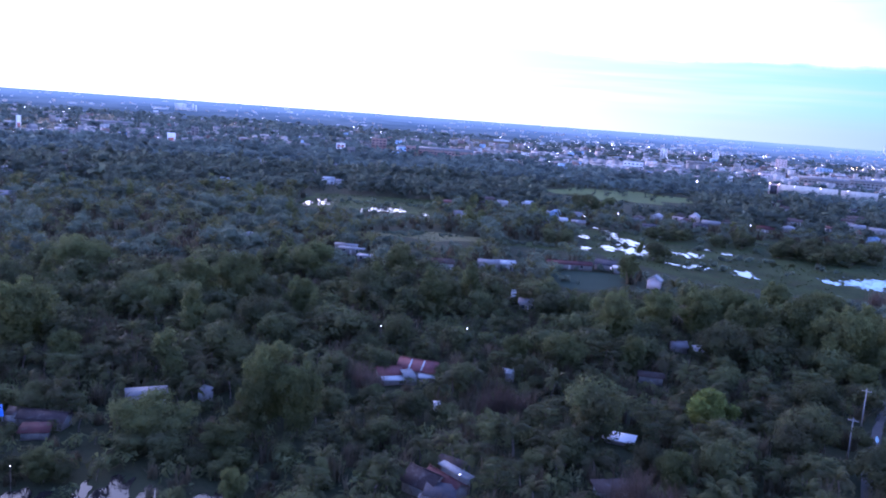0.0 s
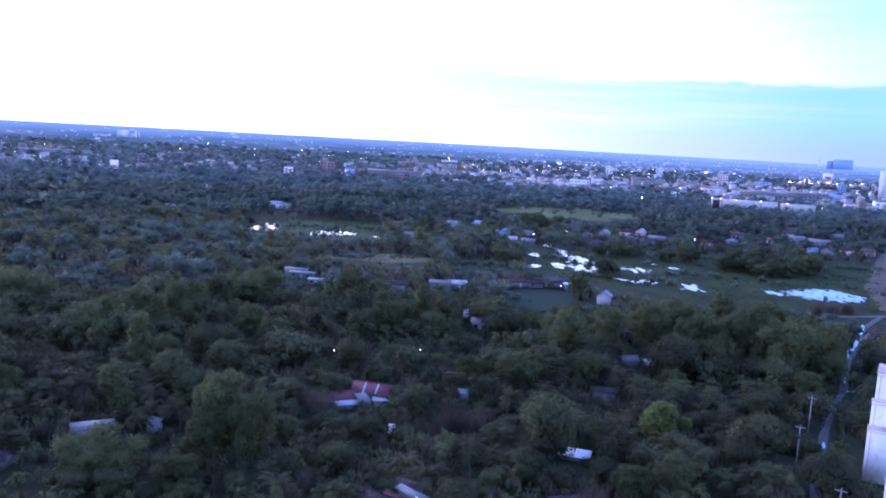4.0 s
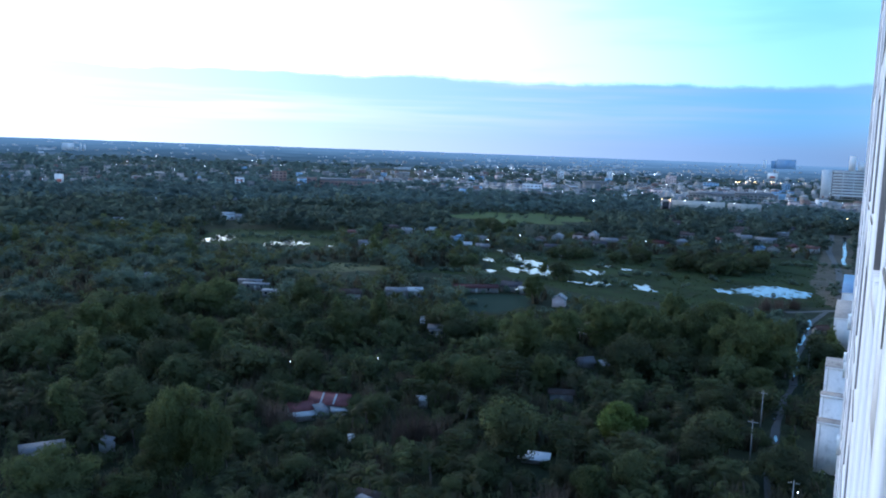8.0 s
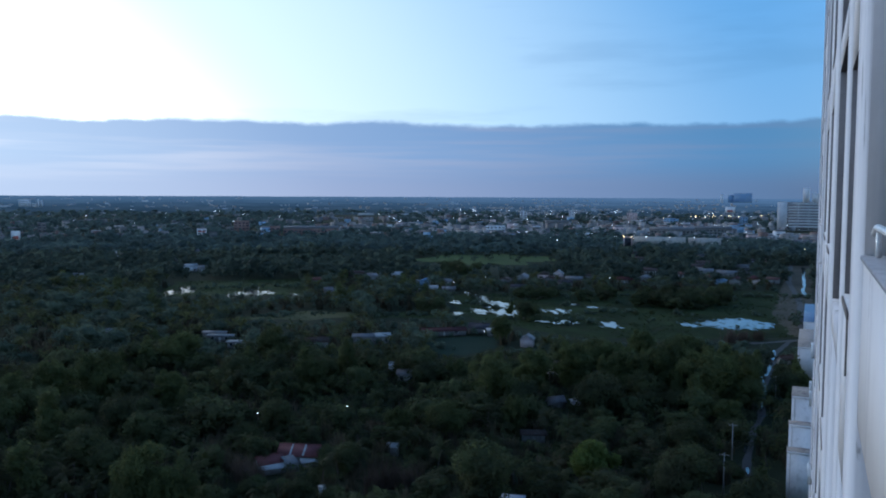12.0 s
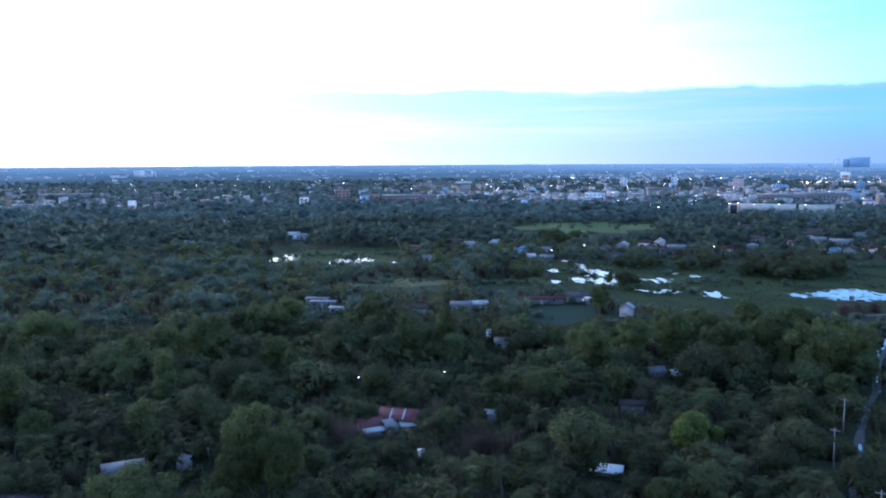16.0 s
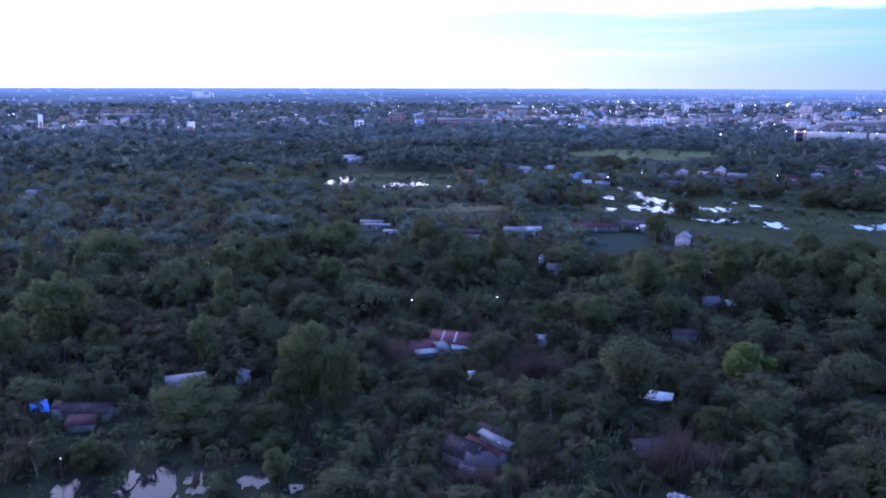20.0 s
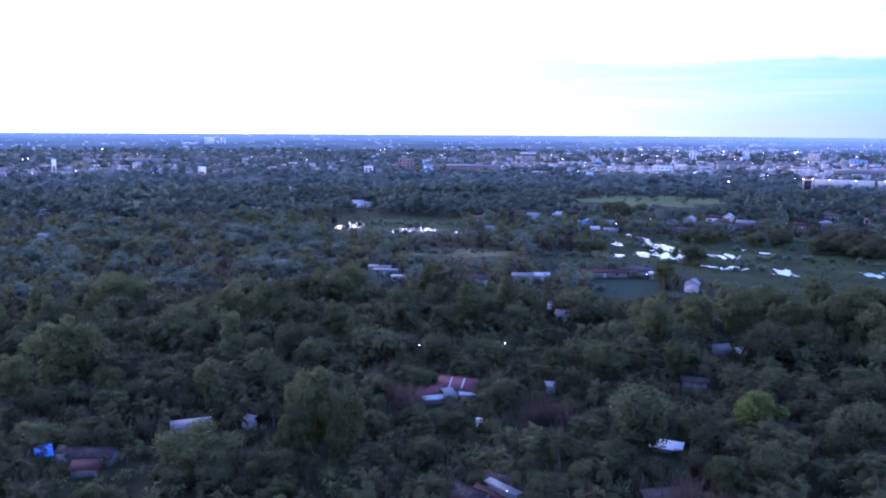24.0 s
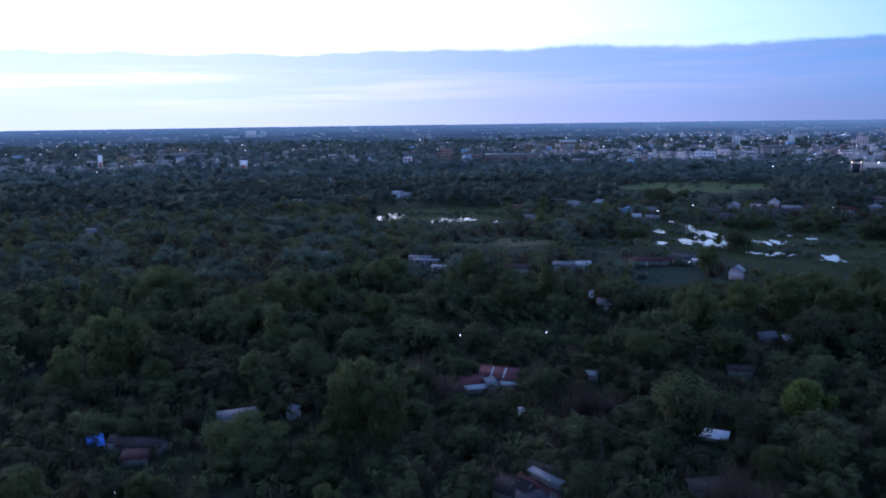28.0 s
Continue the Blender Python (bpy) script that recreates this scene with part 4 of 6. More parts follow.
# ---------------------------------------------------------------- city
def block(az, r, w, h, depth=None, wall="city_wall", roof="city_roof", label="", name="building", rows=None, style="flat", group="town buildings", turn=0.0, windows=True, columns=0, share=0.28):
    """A town building with a roof slab and bands of windows on the side that faces the camera."""
    depth = depth or w * 0.8
    base = float(ground_height(np.array(r))) if r > 2300 else 0.0
    p = polar(az, r)
    top = thing(name, pose(p.x, p.y, base, 0, 0, -az + turn), label or "pale concrete town building with a flat roof", "building", group)
    a, b = w / 2, depth / 2
    part("wall", Solid().box(-a, a, -b, b, -1, h), wall, top)
    if style == "flat":
        part("roof", Solid().box(-a - 0.3, a + 0.3, -b - 0.3, b + 0.3, h, h + 0.5), roof, top)
    else:
        k = min(3.5, b * 0.35)
        part("roof", Solid().add([(-a - 0.6, -b - 0.6, h), (a + 0.6, -b - 0.6, h), (a + 0.6, b + 0.6, h), (-a - 0.6, b + 0.6, h), (-a - 0.6, 0, h + k), (a + 0.6, 0, h + k)],
                                 [(0, 1, 5, 4), (2, 3, 4, 5), (0, 4, 3), (1, 2, 5), (3, 2, 1, 0)]), roof, top)
    if windows:
        for level in range(rows or max(1, int(h / 3.4))):
            z = 1.2 + level * (h - 1.0) / max(1, rows or int(h / 3.4))
            n = columns or max(2, int(w / 5))
            for k in range(n):
                x = -a + w * (k + 0.5) / n
                part("window", Solid().box(x - w / n * share, x + w / n * share, -b - 0.08, -b - 0.01, z, z + 1.4), "glass", top)
    return top


block(-7.41, 1074, 11.6, 15.1, 9, "sign", "city_roof", "white building with two red-lettered bands", name="building")
for dz in (6.0, 10.5):
    p = polar(-7.41, 1069)
    part("bar", Solid().box(-4.2, 4.2, -4.6, -4.52, dz, dz + 1.6), "sign_red", [o for o in scene.objects if o.name.startswith("building") and o.parent is None][-1])
block(-4.81, 1203, 21, 20, 16, "city_red", "city_red", "reddish brick building over the trees")
block(-5.6, 1190, 10, 12, 9, "city_wall", "city_roof", "grey annexe beside the brick building")
block(-0.16, 1190, 77, 10, 30, "city_red", "tin", "long factory hall with a light grey roof", style="gable")
block(-2.6, 1180, 14, 13, 12, "city_red", "city_red", "brownish block beside the factory")
block(12.61, 1241, 28.5, 12.5, 16, "white_wall", "tin_white", "long white town building")
block(21.86, 1785, 21, 21.5, 15, "pink_wall", "city_roof", "tall tan building in the town")
block(24.49, 1193, 59, 11.5, 30, "render", "tin", "large warehouse with a grey roof", style="gable")
block(26.9, 1250, 60, 11.5, 30, "render", "tin", "large warehouse with a grey roof", style="gable")
block(-17.05, 1283, 11.4, 16.5, 10, "city_wall", "city_roof", "grey block with a projecting roof")
block(-22.44, 1479, 79, 8.3, 20, "render", "tin", "long low white hall on the town edge", style="gable")
block(14.52, 1856, 14, 22, 10, "white_wall", "city_roof", "slim white building in the town")
block(17.82, 1978, 14, 22, 10, "white_wall", "city_roof", "slim white building in the town")
block(16.87, 1497, 41, 9.5, 20, "render", "tin", "wide hall with a pale roof", style="gable")
for az, w, h in ((3.6, 44, 5), (5.0, 36, 7), (6.3, 50, 4.5), (7.4, 28, 5.5)):
    block(az, 2280, w, h, 24, "white_wall", "tin_white", "long low bright white factory hall", windows=False)
block(24.34, 1674, 23, 14, 16, "blue_wall", "tin", "pale teal building in the town")
block(29.0, 1700, 15, 18, 12, "blue_wall", "tin", "pale teal block in the town")
block(-17.98, 3250, 40, 26, 30, "white_wall", "tin_white", "bright white high block far on the plain", columns=5, rows=3)
block(-17.45, 3245, 16, 12, 25, "white_wall", "tin_white", "white wing of the far high block")
for az, w, h in ((-17.22, 6, 26), (-17.02, 8, 22)):
    block(az, 3252, w, h, 8, "white_wall", "tin_white", "slim white silo tower beside the far high block", windows=False)
block(-19.5, 3240, 30, 7, 30, "white_wall", "tin_white", "low white hall beside the far high block")
# hotel slab with its two roof cores
slab = block(32.29, 1535, 66, 47.5, 18, "white_wall", "city_roof", "white apartment slab with rows of balconies", rows=15, group="", columns=4, share=0.47)
part("roof_core", Solid().box(6, 16, -6, 8, 47.8, 72), "sign", slab)
part("roof_core", Solid().box(20, 30, -5, 8, 47.8, 63), "sign", slab)
for k in range(1, 10):
    part("balcony", Solid().box(-16, 31, -10.6, -9.16, 0.6 + k * 4.8, 3.2 + k * 4.8), "white_wall", slab)
# no real recess: a grey sheet on the wall imitates shade between balconies
part("recess", Solid().box(-17, 32.5, -9.15, -9.03, 3, 47), "tin", slab, "grey sheet painted as the shade behind the balconies")
for sx in (-1.2, 15.0):
    part("divider", Solid().box(sx, sx + 1.2, -10.7, -9.16, 0, 47.4), "white_wall", slab)
part("stair_tower", Solid().box(-33.5, -18, -10.6, -9.05, 0, 48.5), "white_wall", slab)
skyline = block(28.9, 4200, 84, 43, 60, "slate", "slate", "huge dark unfinished block on the skyline", windows=False)
part("wing", Solid().box(-66, -42.5, -24, 24, -1, 36), "slate", skyline)
block(27.62, 4180, 15, 37, 20, "white_wall", "city_roof", "pale block beside the dark one on the skyline", windows=False)


def gate():
    p = polar(21.62, 990)
    top = thing("entrance_gate", pose(p.x, p.y, 0, 0, 0, -21.6), "lit yellow entrance gate with two pillars", "gate")
    for s in (-4.6, 4.6):
        pillar = part("pillar", Solid().box(s - 0.9, s + 0.9, -1, 1, 0, 11.5), "pink_wall", top)
        part("pillar_lamp", Solid().box(s - 0.5, s + 0.5, -1.3, -1.02, 10.6, 11.3), "lamp_warm", pillar)
    part("lintel", Solid().box(-5.5, 5.5, -1.05, 1.05, 9.2, 11.0), "pink_wall", top)
    part("gate_house", Solid().box(-3.6, 3.6, 0.2, 2, 0, 8), "dark_roof", top)


gate()
CLEAR_DISC.append((*polar(21.62, 990).xy, 8.0, 1.5))


def perimeter_wall():
    p = polar(24.25, 1008)
    top = thing("perimeter_wall", pose(p.x, p.y, 0, 0, 0, -24.2), "long cream-white warehouse wall with small lamps", "wall")
    part("wall_panel", Solid().box(-40, 20, -0.4, 0.4, 0, 10.2), "cream", top)
    part("wall_panel", Solid().box(23, 60, 3, 3.8, 0, 9.6), "cream", top)
    for s in (-25, 2, 30):
        part("wall_lamp", Solid().box(s - 0.4, s + 0.4, -0.9, -0.42, 9.4, 10.1), "lamp", top)


perimeter_wall()
for du in range(-45, 66, 10):
    p = polar(24.25, 1008) + Vector((du * math.cos(radians(24.2)), -du * math.sin(radians(24.2)), 0))
    CLEAR_DISC.append((p.x, p.y, 5.0, 6.0 if du % 20 else 8.5))


def billboard(az, r, w, z0, z1, label):
    p = polar(az, r)
    top = thing("billboard", pose(p.x, p.y, 0, 0, 0, -az), label, "billboard", "billboards")
    part("panel", Solid().box(-w / 2, w / 2, -0.3, 0.3, z0, z1), "sign", top)
    part("panel_frame", Solid().ring(-w / 2 - 0.3, w / 2 + 0.3, -0.2, 0.2, z0 - 0.3, z1 + 0.3, 0.3), "steel", top)
    part("print_bar", Solid().box(-w * 0.28, w * 0.3, -0.36, -0.303, z0 + (z1 - z0) * 0.15, z0 + (z1 - z0) * 0.5), "sign_red", top)
    for s in (-w * 0.3, w * 0.3):
        part("post", Solid().tube([(s, 0.5, 0, 0.3), (s, 0.5, z1, 0.25)], 8), "steel", top)


billboard(-18.52, 1000, 8.5, 7.0, 17.5, "white billboard standing out of the treetops")
billboard(-27.47, 1090, 4.8, 8, 24, "tall narrow white sign tower")
billboard(28.14, 1850, 19, 22, 34, "large white billboard over the town")


def city():
    """Some 290 town buildings as things, the mass of far houses as one joined stuff."""
    rnd = random.Random(5)
    made = 0
    near = []
    while made < 290:
        az = rnd.uniform(-34, 35)
        dense = 0.25 + 0.75 * min(1, max(0, (az + 4) / 14))
        if az < -21:
            dense = 0.55
        r = rnd.uniform(1030, 1900)
        if rnd.random() > dense or (21 < az < 29 and r < 1240) or (az > 30 and r > 1300):
            continue
        p = polar(az, r)
        if any((p.x - q[0]) ** 2 + (p.y - q[1]) ** 2 < 19 ** 2 for q in near):
            continue
        near.append((p.x, p.y))
        w, h = rnd.uniform(6, 15), rnd.choice((3.5, 4.5, 5.5, 6.5, 7.5, 9, 11))
        wall = rnd.choice(("city_wall", "city_wall", "render", "white_wall", "pink_wall", "blue_wall") if az > 3 else ("city_wall", "city_wall", "render", "render", "render", "blue_wall"))
        roof = rnd.choice(("city_roof", "city_roof", "tin", "tin", "city_red", "tin_white") if az > 3 else ("city_roof", "city_roof", "tin", "tin", "dark_roof", "tin"))
        words = {"city_wall": "grey", "render": "cement-grey", "white_wall": "white", "pink_wall": "pinkish", "blue_wall": "pale blue"}[wall]
        tops = {"city_roof": "a dark flat roof", "tin": "a grey tin roof", "city_red": "a brownish red roof", "tin_white": "a white sheet roof", "dark_roof": "a dark sheet roof"}[roof]
        block(az, r, w, h, rnd.uniform(7, 12), wall, roof, f"{words} town building with {tops}", style=rnd.choice(("flat", "gable")), turn=rnd.uniform(-35, 35), rows=max(1, int(h / 4)), windows=r < 1350)
        made += 1
    for material, share, label in (("city_wall", 0.45, "pale walls and flat roofs of the distant town"), ("city_roof", 0.3, "grey roofs of the distant town"), ("tin_white", 0.08, "bright white sheds of the distant town"), ("city_red", 0.12, "brownish roofs of the distant town")):
        s = Solid()
        for k in range(int(5400 * share)):
            az = rnd.uniform(-36, 36)
            r = (1200 if material in ("city_wall", "tin_white") else 1060 if az > 5 else 1150) + (2600 if material in ("city_wall", "tin_white") else 1100) * rnd.random() ** 1.7
            dense = 0.22 + 0.78 * min(1, max(0, (az + 2) / 16))
            if rnd.random() > dense or noise.noise(polar(az, r) / 260) < (-0.2 if r < 1700 else 0.02):
                continue
            p = polar(az, r)
            base = float(ground_height(np.array(r)))
            w, d, h = rnd.uniform(5, 14), rnd.uniform(5, 11), rnd.uniform(3, 7.5) * (1.6 if rnd.random() < 0.08 else 1) * (1 if r < 2400 else 0.75)
            c, q = math.cos(-radians(az) + rnd.uniform(-0.5, 0.5)), 0
            q = math.sqrt(max(0, 1 - c * c))
            cs = [(p.x + x * c - y * q, p.y + x * q + y * c) for x, y in ((-w / 2, -d / 2), (w / 2, -d / 2), (w / 2, d / 2), (-w / 2, d / 2))]
            s.add([(x, y, base + z) for z in (-1, h) for x, y in cs], [(4, 5, 6, 7), (0, 1, 5, 4), (1, 2, 6, 5), (2, 3, 7, 6), (3, 0, 4, 7)])
        tagged(new("distant_town", s.mesh("distant_town", material)), label, "town", kind="stuff")
    s = Solid()
    for k in range(1500):
        az, r = rnd.uniform(-36, 36), rnd.uniform(2350, 4500)
        if noise.noise(polar(az, r) / 330) < -0.02:
            continue
        if rnd.random() > 0.35 + 0.65 * min(1, max(0, (az + 5) / 20)):
            continue
        p, base = polar(az, r), float(ground_height(np.array(r)))
        w, h = rnd.choice((4, 6, 8, 12, 20)) * rnd.uniform(0.7, 1.3) * r / 3300, rnd.uniform(1.5, 5.5) * r / 3300
        c, q = math.cos(radians(az)) * w / 2, -math.sin(radians(az)) * w / 2
        s.add([(p.x - c, p.y - q, base - 3), (p.x + c, p.y + q, base - 3), (p.x + c, p.y + q, base + h), (p.x - c, p.y - q, base + h), (p.x * 1.004 + c, p.y * 1.004 + q, base + h), (p.x * 1.004 - c, p.y * 1.004 - q, base + h)], [(0, 1, 2, 3), (3, 2, 4, 5)])
    tagged(new("distant_town", s.mesh("distant_town", "far_pale")), "pale specks of buildings far on the plain", "town", kind="stuff")
    # lamps of the town on their posts
    posts = Solid()
    for tone, count, label in (("lamp", 220, "cool white lights of the town at dusk"), ("lamp_warm", 34, "warm street lights of the town at dusk")):
        s = Solid()
        for k in range(count):
            az = rnd.uniform(-34, 34) if tone == "lamp" else rnd.choice((24.0, 24.4, 25.9, 26.1, 26.8, 27.0, 27.6, 28.0, 28.2, 28.6, 29.6, 29.9, 30.6, 31.0, 31.6)) + rnd.uniform(-0.25, 0.25)
            r = rnd.uniform(1000, 2600) if tone == "lamp" else min(2290, 1900 + (az - 23.8) * 62 + rnd.gauss(0, 25))
            if tone == "lamp" and az < 4 and rnd.random() < 0.5:
                continue
            p = polar(az, r, float(ground_height(np.array(r))))
            z, e = rnd.uniform(6, 11), (r / 1900) * rnd.uniform(0.3, 0.7)
            s.tube([(p.x, p.y, p.z + z - e, e * 0.4), (p.x, p.y, p.z + z, e), (p.x, p.y, p.z + z + e, e * 0.4)], 6)
            posts.tube([(p.x, p.y, p.z, 0.12), (p.x, p.y, p.z + z - e, 0.08)], 4)
        tagged(new("town_lights", s.mesh("town_lights", tone)), label, "lights", kind="stuff")
    tagged(new("town_lamp_posts", posts.mesh("town_lamp_posts", "concrete")), "thin lamp posts of the distant town", "lamp posts", kind="stuff")


city()


# ---------------------------------------------------------------- the tower that the camera leans out of
GAP = 0.27  # from its front to the camera
TOWER_END, TOWER_START, TOWER_TOP, FLOOR = 47.0, -18.0, 75.0, 3.3


def tower():
    m = Matrix.Translation(OUT * -GAP) @ Matrix.Rotation(radians(90 - ALONG), 4, "Z")
    top = thing("apartment_tower", m, "white painted high apartment tower with recessed windows and balconies", "building")
    # openings of one storey: from, to, sill, head (from the eye's height), depth
    bays = [(-6.0, -2.0, -0.9, 1.2, 0.5), (1.2, 5.2, -0.36, 2.0, 1.4), (6.8, 7.9, -0.85, 1.08, 0.22), (9.15, 11.9, -1.35, 1.6, 0.9), (15.0, 17.0, -0.9, 1.5, 0.22),
            (19.6, 22.4, -0.9, 1.5, 0.22), (26.0, 29.0, -0.9, 1.5, 0.3), (32.0, 35.0, -0.9, 1.5, 0.3), (40.0, 43.0, -0.9, 1.5, 0.3)]
    wall, inner, reveals, soffits, white = Solid(), Solid(), Solid(), Solid(), Solid()
    low, high = EYE - 9 * FLOOR, EYE + 4 * FLOOR
    x = TOWER_START
    for a, b, sill, head, depth in bays:
        wall.box(x, a, -0.3, 0, 0, TOWER_TOP)
        wall.box(a, b, -0.3, 0, 0, low + sill)
        wall.box(a, b, -0.3, 0, high + head - FLOOR, TOWER_TOP)
        first = 0 if 6 < a < 10 else -8
        if first == 0:
            wall.box(a, b, -0.3, 0, low + sill, EYE - FLOOR + head)
        for k in range(first, 4):
            wall.box(a, b, -0.3, 0, EYE + (k - 1) * FLOOR + head, EYE + k * FLOOR + sill)
        for k in range(first, 4):
            lo, hi = EYE + k * FLOOR + sill, EYE + k * FLOOR + head
            # reveals and soffits carry the openings' shade in their own colour
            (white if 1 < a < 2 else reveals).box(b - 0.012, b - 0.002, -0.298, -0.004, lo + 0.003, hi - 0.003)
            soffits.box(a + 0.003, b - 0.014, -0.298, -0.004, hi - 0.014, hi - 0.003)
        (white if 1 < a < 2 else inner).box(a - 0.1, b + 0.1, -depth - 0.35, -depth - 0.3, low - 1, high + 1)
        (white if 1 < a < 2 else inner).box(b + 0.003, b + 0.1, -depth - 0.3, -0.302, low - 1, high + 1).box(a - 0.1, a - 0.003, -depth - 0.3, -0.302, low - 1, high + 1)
        x = b
    wall.box(x, TOWER_END, -0.3, 0, 0, TOWER_TOP)
    part("front_wall", wall, "tower", top)
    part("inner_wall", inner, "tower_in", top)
    part("balcony_wall", white, "tower", top)
    tagged(part("reveal", reveals, "reveal", top, "window reveals with their shade in the grey colour"), kind="stuff")
    tagged(part("soffit", soffits, "dark_roof", top, "undersides of the openings, coloured dark for their shade"), kind="stuff")
    part("body", Solid().box(TOWER_START, TOWER_END, -16, -2.0, 0, TOWER_TOP).box(TOWER_START, TOWER_START + 0.3, -2.0, -0.3, 0, TOWER_TOP).box(TOWER_END - 0.3, TOWER_END, -2.0, -0.3, 0, TOWER_TOP), "tower", top)
    part("roof", Solid().box(TOWER_START - 0.2, TOWER_END + 0.2, -16.2, 0.0, TOWER_TOP, TOWER_TOP + 0.4), "city_roof", top)
    for k in range(-6, 4):
        z = EYE + k * FLOOR
        for a, b, sill, head, depth in bays[2:3] + bays[4:]:
            if k < 0 and 6 < a < 10:
                continue
            win = part("window", Solid().box(a + 0.05, b - 0.05, -depth - 0.02, -depth, z + sill + 0.05, z + head - 0.05), "glass", top)
            part("window_frame", Solid().ring(a, b, -depth - 0.04, -depth + 0.05, z + sill, z + head, 0.06), "frame", win)
            part("mullion", Solid().box((a + b) / 2 - 0.03, (a + b) / 2 + 0.03, -depth - 0.04, -depth + 0.04, z + sill + 0.06, z + head - 0.06), "frame", win)
            part("sill", Solid().box(a - 0.03, b + 0.03, 0.003, 0.018, z + sill - 0.07, z + sill - 0.02), "brown", win)
        if k == 0:
            part("loose_strip", Solid().box(6.83, 6.88, 0.003, 0.014, z - 1.36, z - 0.925), "brown", top, "loose rusty strip hanging under a window")
        # parapet cap and rail of the balcony bay
        part("parapet_cap", Solid().box(1.2, 5.2, -0.34, 0.015, z - 0.36, z - 0.335), "tile", top)
        rail = part("rail", Solid().tube([(1.3, -0.05, z - 0.17, 0.02), (4.9, -0.05, z - 0.17, 0.02), (5.0, -0.05, z - 0.175, 0.02), (5.17, -0.05, z - 0.21, 0.02)], 10), "steel", top)
        for s in (1.6, 2.8, 4.0, 5.0):
            part("rail_post", Solid().tube([(s, -0.06, z - 0.335, 0.015), (s, -0.06, z - 0.19, 0.015)], 8), "steel", rail)
    part("drain_pipe", Solid().tube([(24.4, 0.022, 20, 0.02), (24.4, 0.022, TOWER_TOP, 0.02)], 8), "tower", top)
    for u, dz in ((36.5, -6.6), (38.2, -9.0), (44.6, -9.9), (30.5, -9.9)):
        box = part("air_conditioner", Solid().box(u, u + 0.7, 0.03, 0.15, EYE + dz, EYE + dz + 0.5), "steel", top, "pale grey outdoor unit")
        part("bracket", Solid().box(u + 0.1, u + 0.6, 0.0, 0.15, EYE + dz - 0.06, EYE + dz - 0.002), "frame", box)
    for u in (37.5,):
        part("pilaster", Solid().box(u, u + 0.5, 0.0, 0.05, 0, TOWER_TOP), "tower", top)


tower()

# ---------------------------------------------------------------- plants
rng = np.random.default_rng(11)


def leaf_cloud(count, lobes, size, flat=0.0, seed=0, fold=0.25, jitter=0.55, deep=0.62):
    """Pointed leaf sprays over the outer skin of some rounded lobes (x, y, z, rx, ry, rz)."""
    g = np.random.default_rng(seed)
    lobes = np.array(lobes, float)
    weight = (lobes[:, 3] * lobes[:, 4]) ** 1.0
    pick = g.choice(len(lobes), count, p=weight / weight.sum())
    way = g.normal(size=(count, 3))
    way[:, 2] = way[:, 2] * 0.9 + 0.35
    way /= np.linalg.norm(way, axis=1)[:, None]
    reach = g.uniform(deep, 1.22, (count, 1)) + 0.10 * np.sin(7 * way[:, :1] + pick[:, None]) * np.sin(6 * way[:, 1:2] + 2 * pick[:, None])
    centre = lobes[pick, :3] + lobes[pick, 3:] * way * reach
    normal = way + g.normal(scale=jitter, size=(count, 3)) + np.array([0, 0, flat])
    normal /= np.linalg.norm(normal, axis=1)[:, None]
    side = np.cross(normal, g.normal(size=(count, 3)))
    side /= np.linalg.norm(side, axis=1)[:, None]
    other = np.cross(normal, side)
    s = size * g.uniform(0.55, 1.3, (count, 1))
    a, b = side * s, other * s * g.uniform(0.30, 0.62, (count, 1))
    drop = normal * s * fold
    v = np.stack([centre - a + b, centre - a - b, centre + a - drop], 1).reshape(-1, 3)
    f = np.arange(count * 3).reshape(-1, 3)
    return v, np.concatenate([f, f[:, 2:]], 1)


def ball(level):
    bm = bmesh.new()
    bmesh.ops.create_icosphere(bm, subdivisions=level, radius=1.0)
    bm.verts.index_update()
    v = np.array([p.co[:] for p in bm.verts])
    f = np.array([[q.index for q in t.verts] for t in bm.faces])
    bm.free()
    return v, f


BALLS = {1: ball(1), 2: ball(2)}


def crown(count, lobes, size, level, seed=0, flat=0.0, take=99, hull=0.62, jitter=0.34, deep=0.78):
    """A lumpy, uneven core of foliage, closed over by small leaf clumps that break its outline."""
    g = np.random.default_rng(seed + 900)
    bv, bf = BALLS[level]
    vs, fs, n = [], [], 0
    for l in lobes[:take]:
        l = np.array(l, float)
        v = l[:3] + bv * l[3:] * (hull + g.normal(scale=0.14, size=(len(bv), 1)))
        vs.append(v)
        fs.append(np.concatenate([bf, bf[:, 2:]], 1) + n)
        n += len(v)
    v, f = leaf_cloud(count, lobes, size, flat, seed, 0.22, jitter, deep)
    return np.concatenate(vs + [v]), np.concatenate(fs + [f + n])


def mixed(name, v, f, material):
    return mesh_of(name, v, [tuple(q[:3]) if q[2] == q[3] else tuple(q) for q in f.tolist()], material)


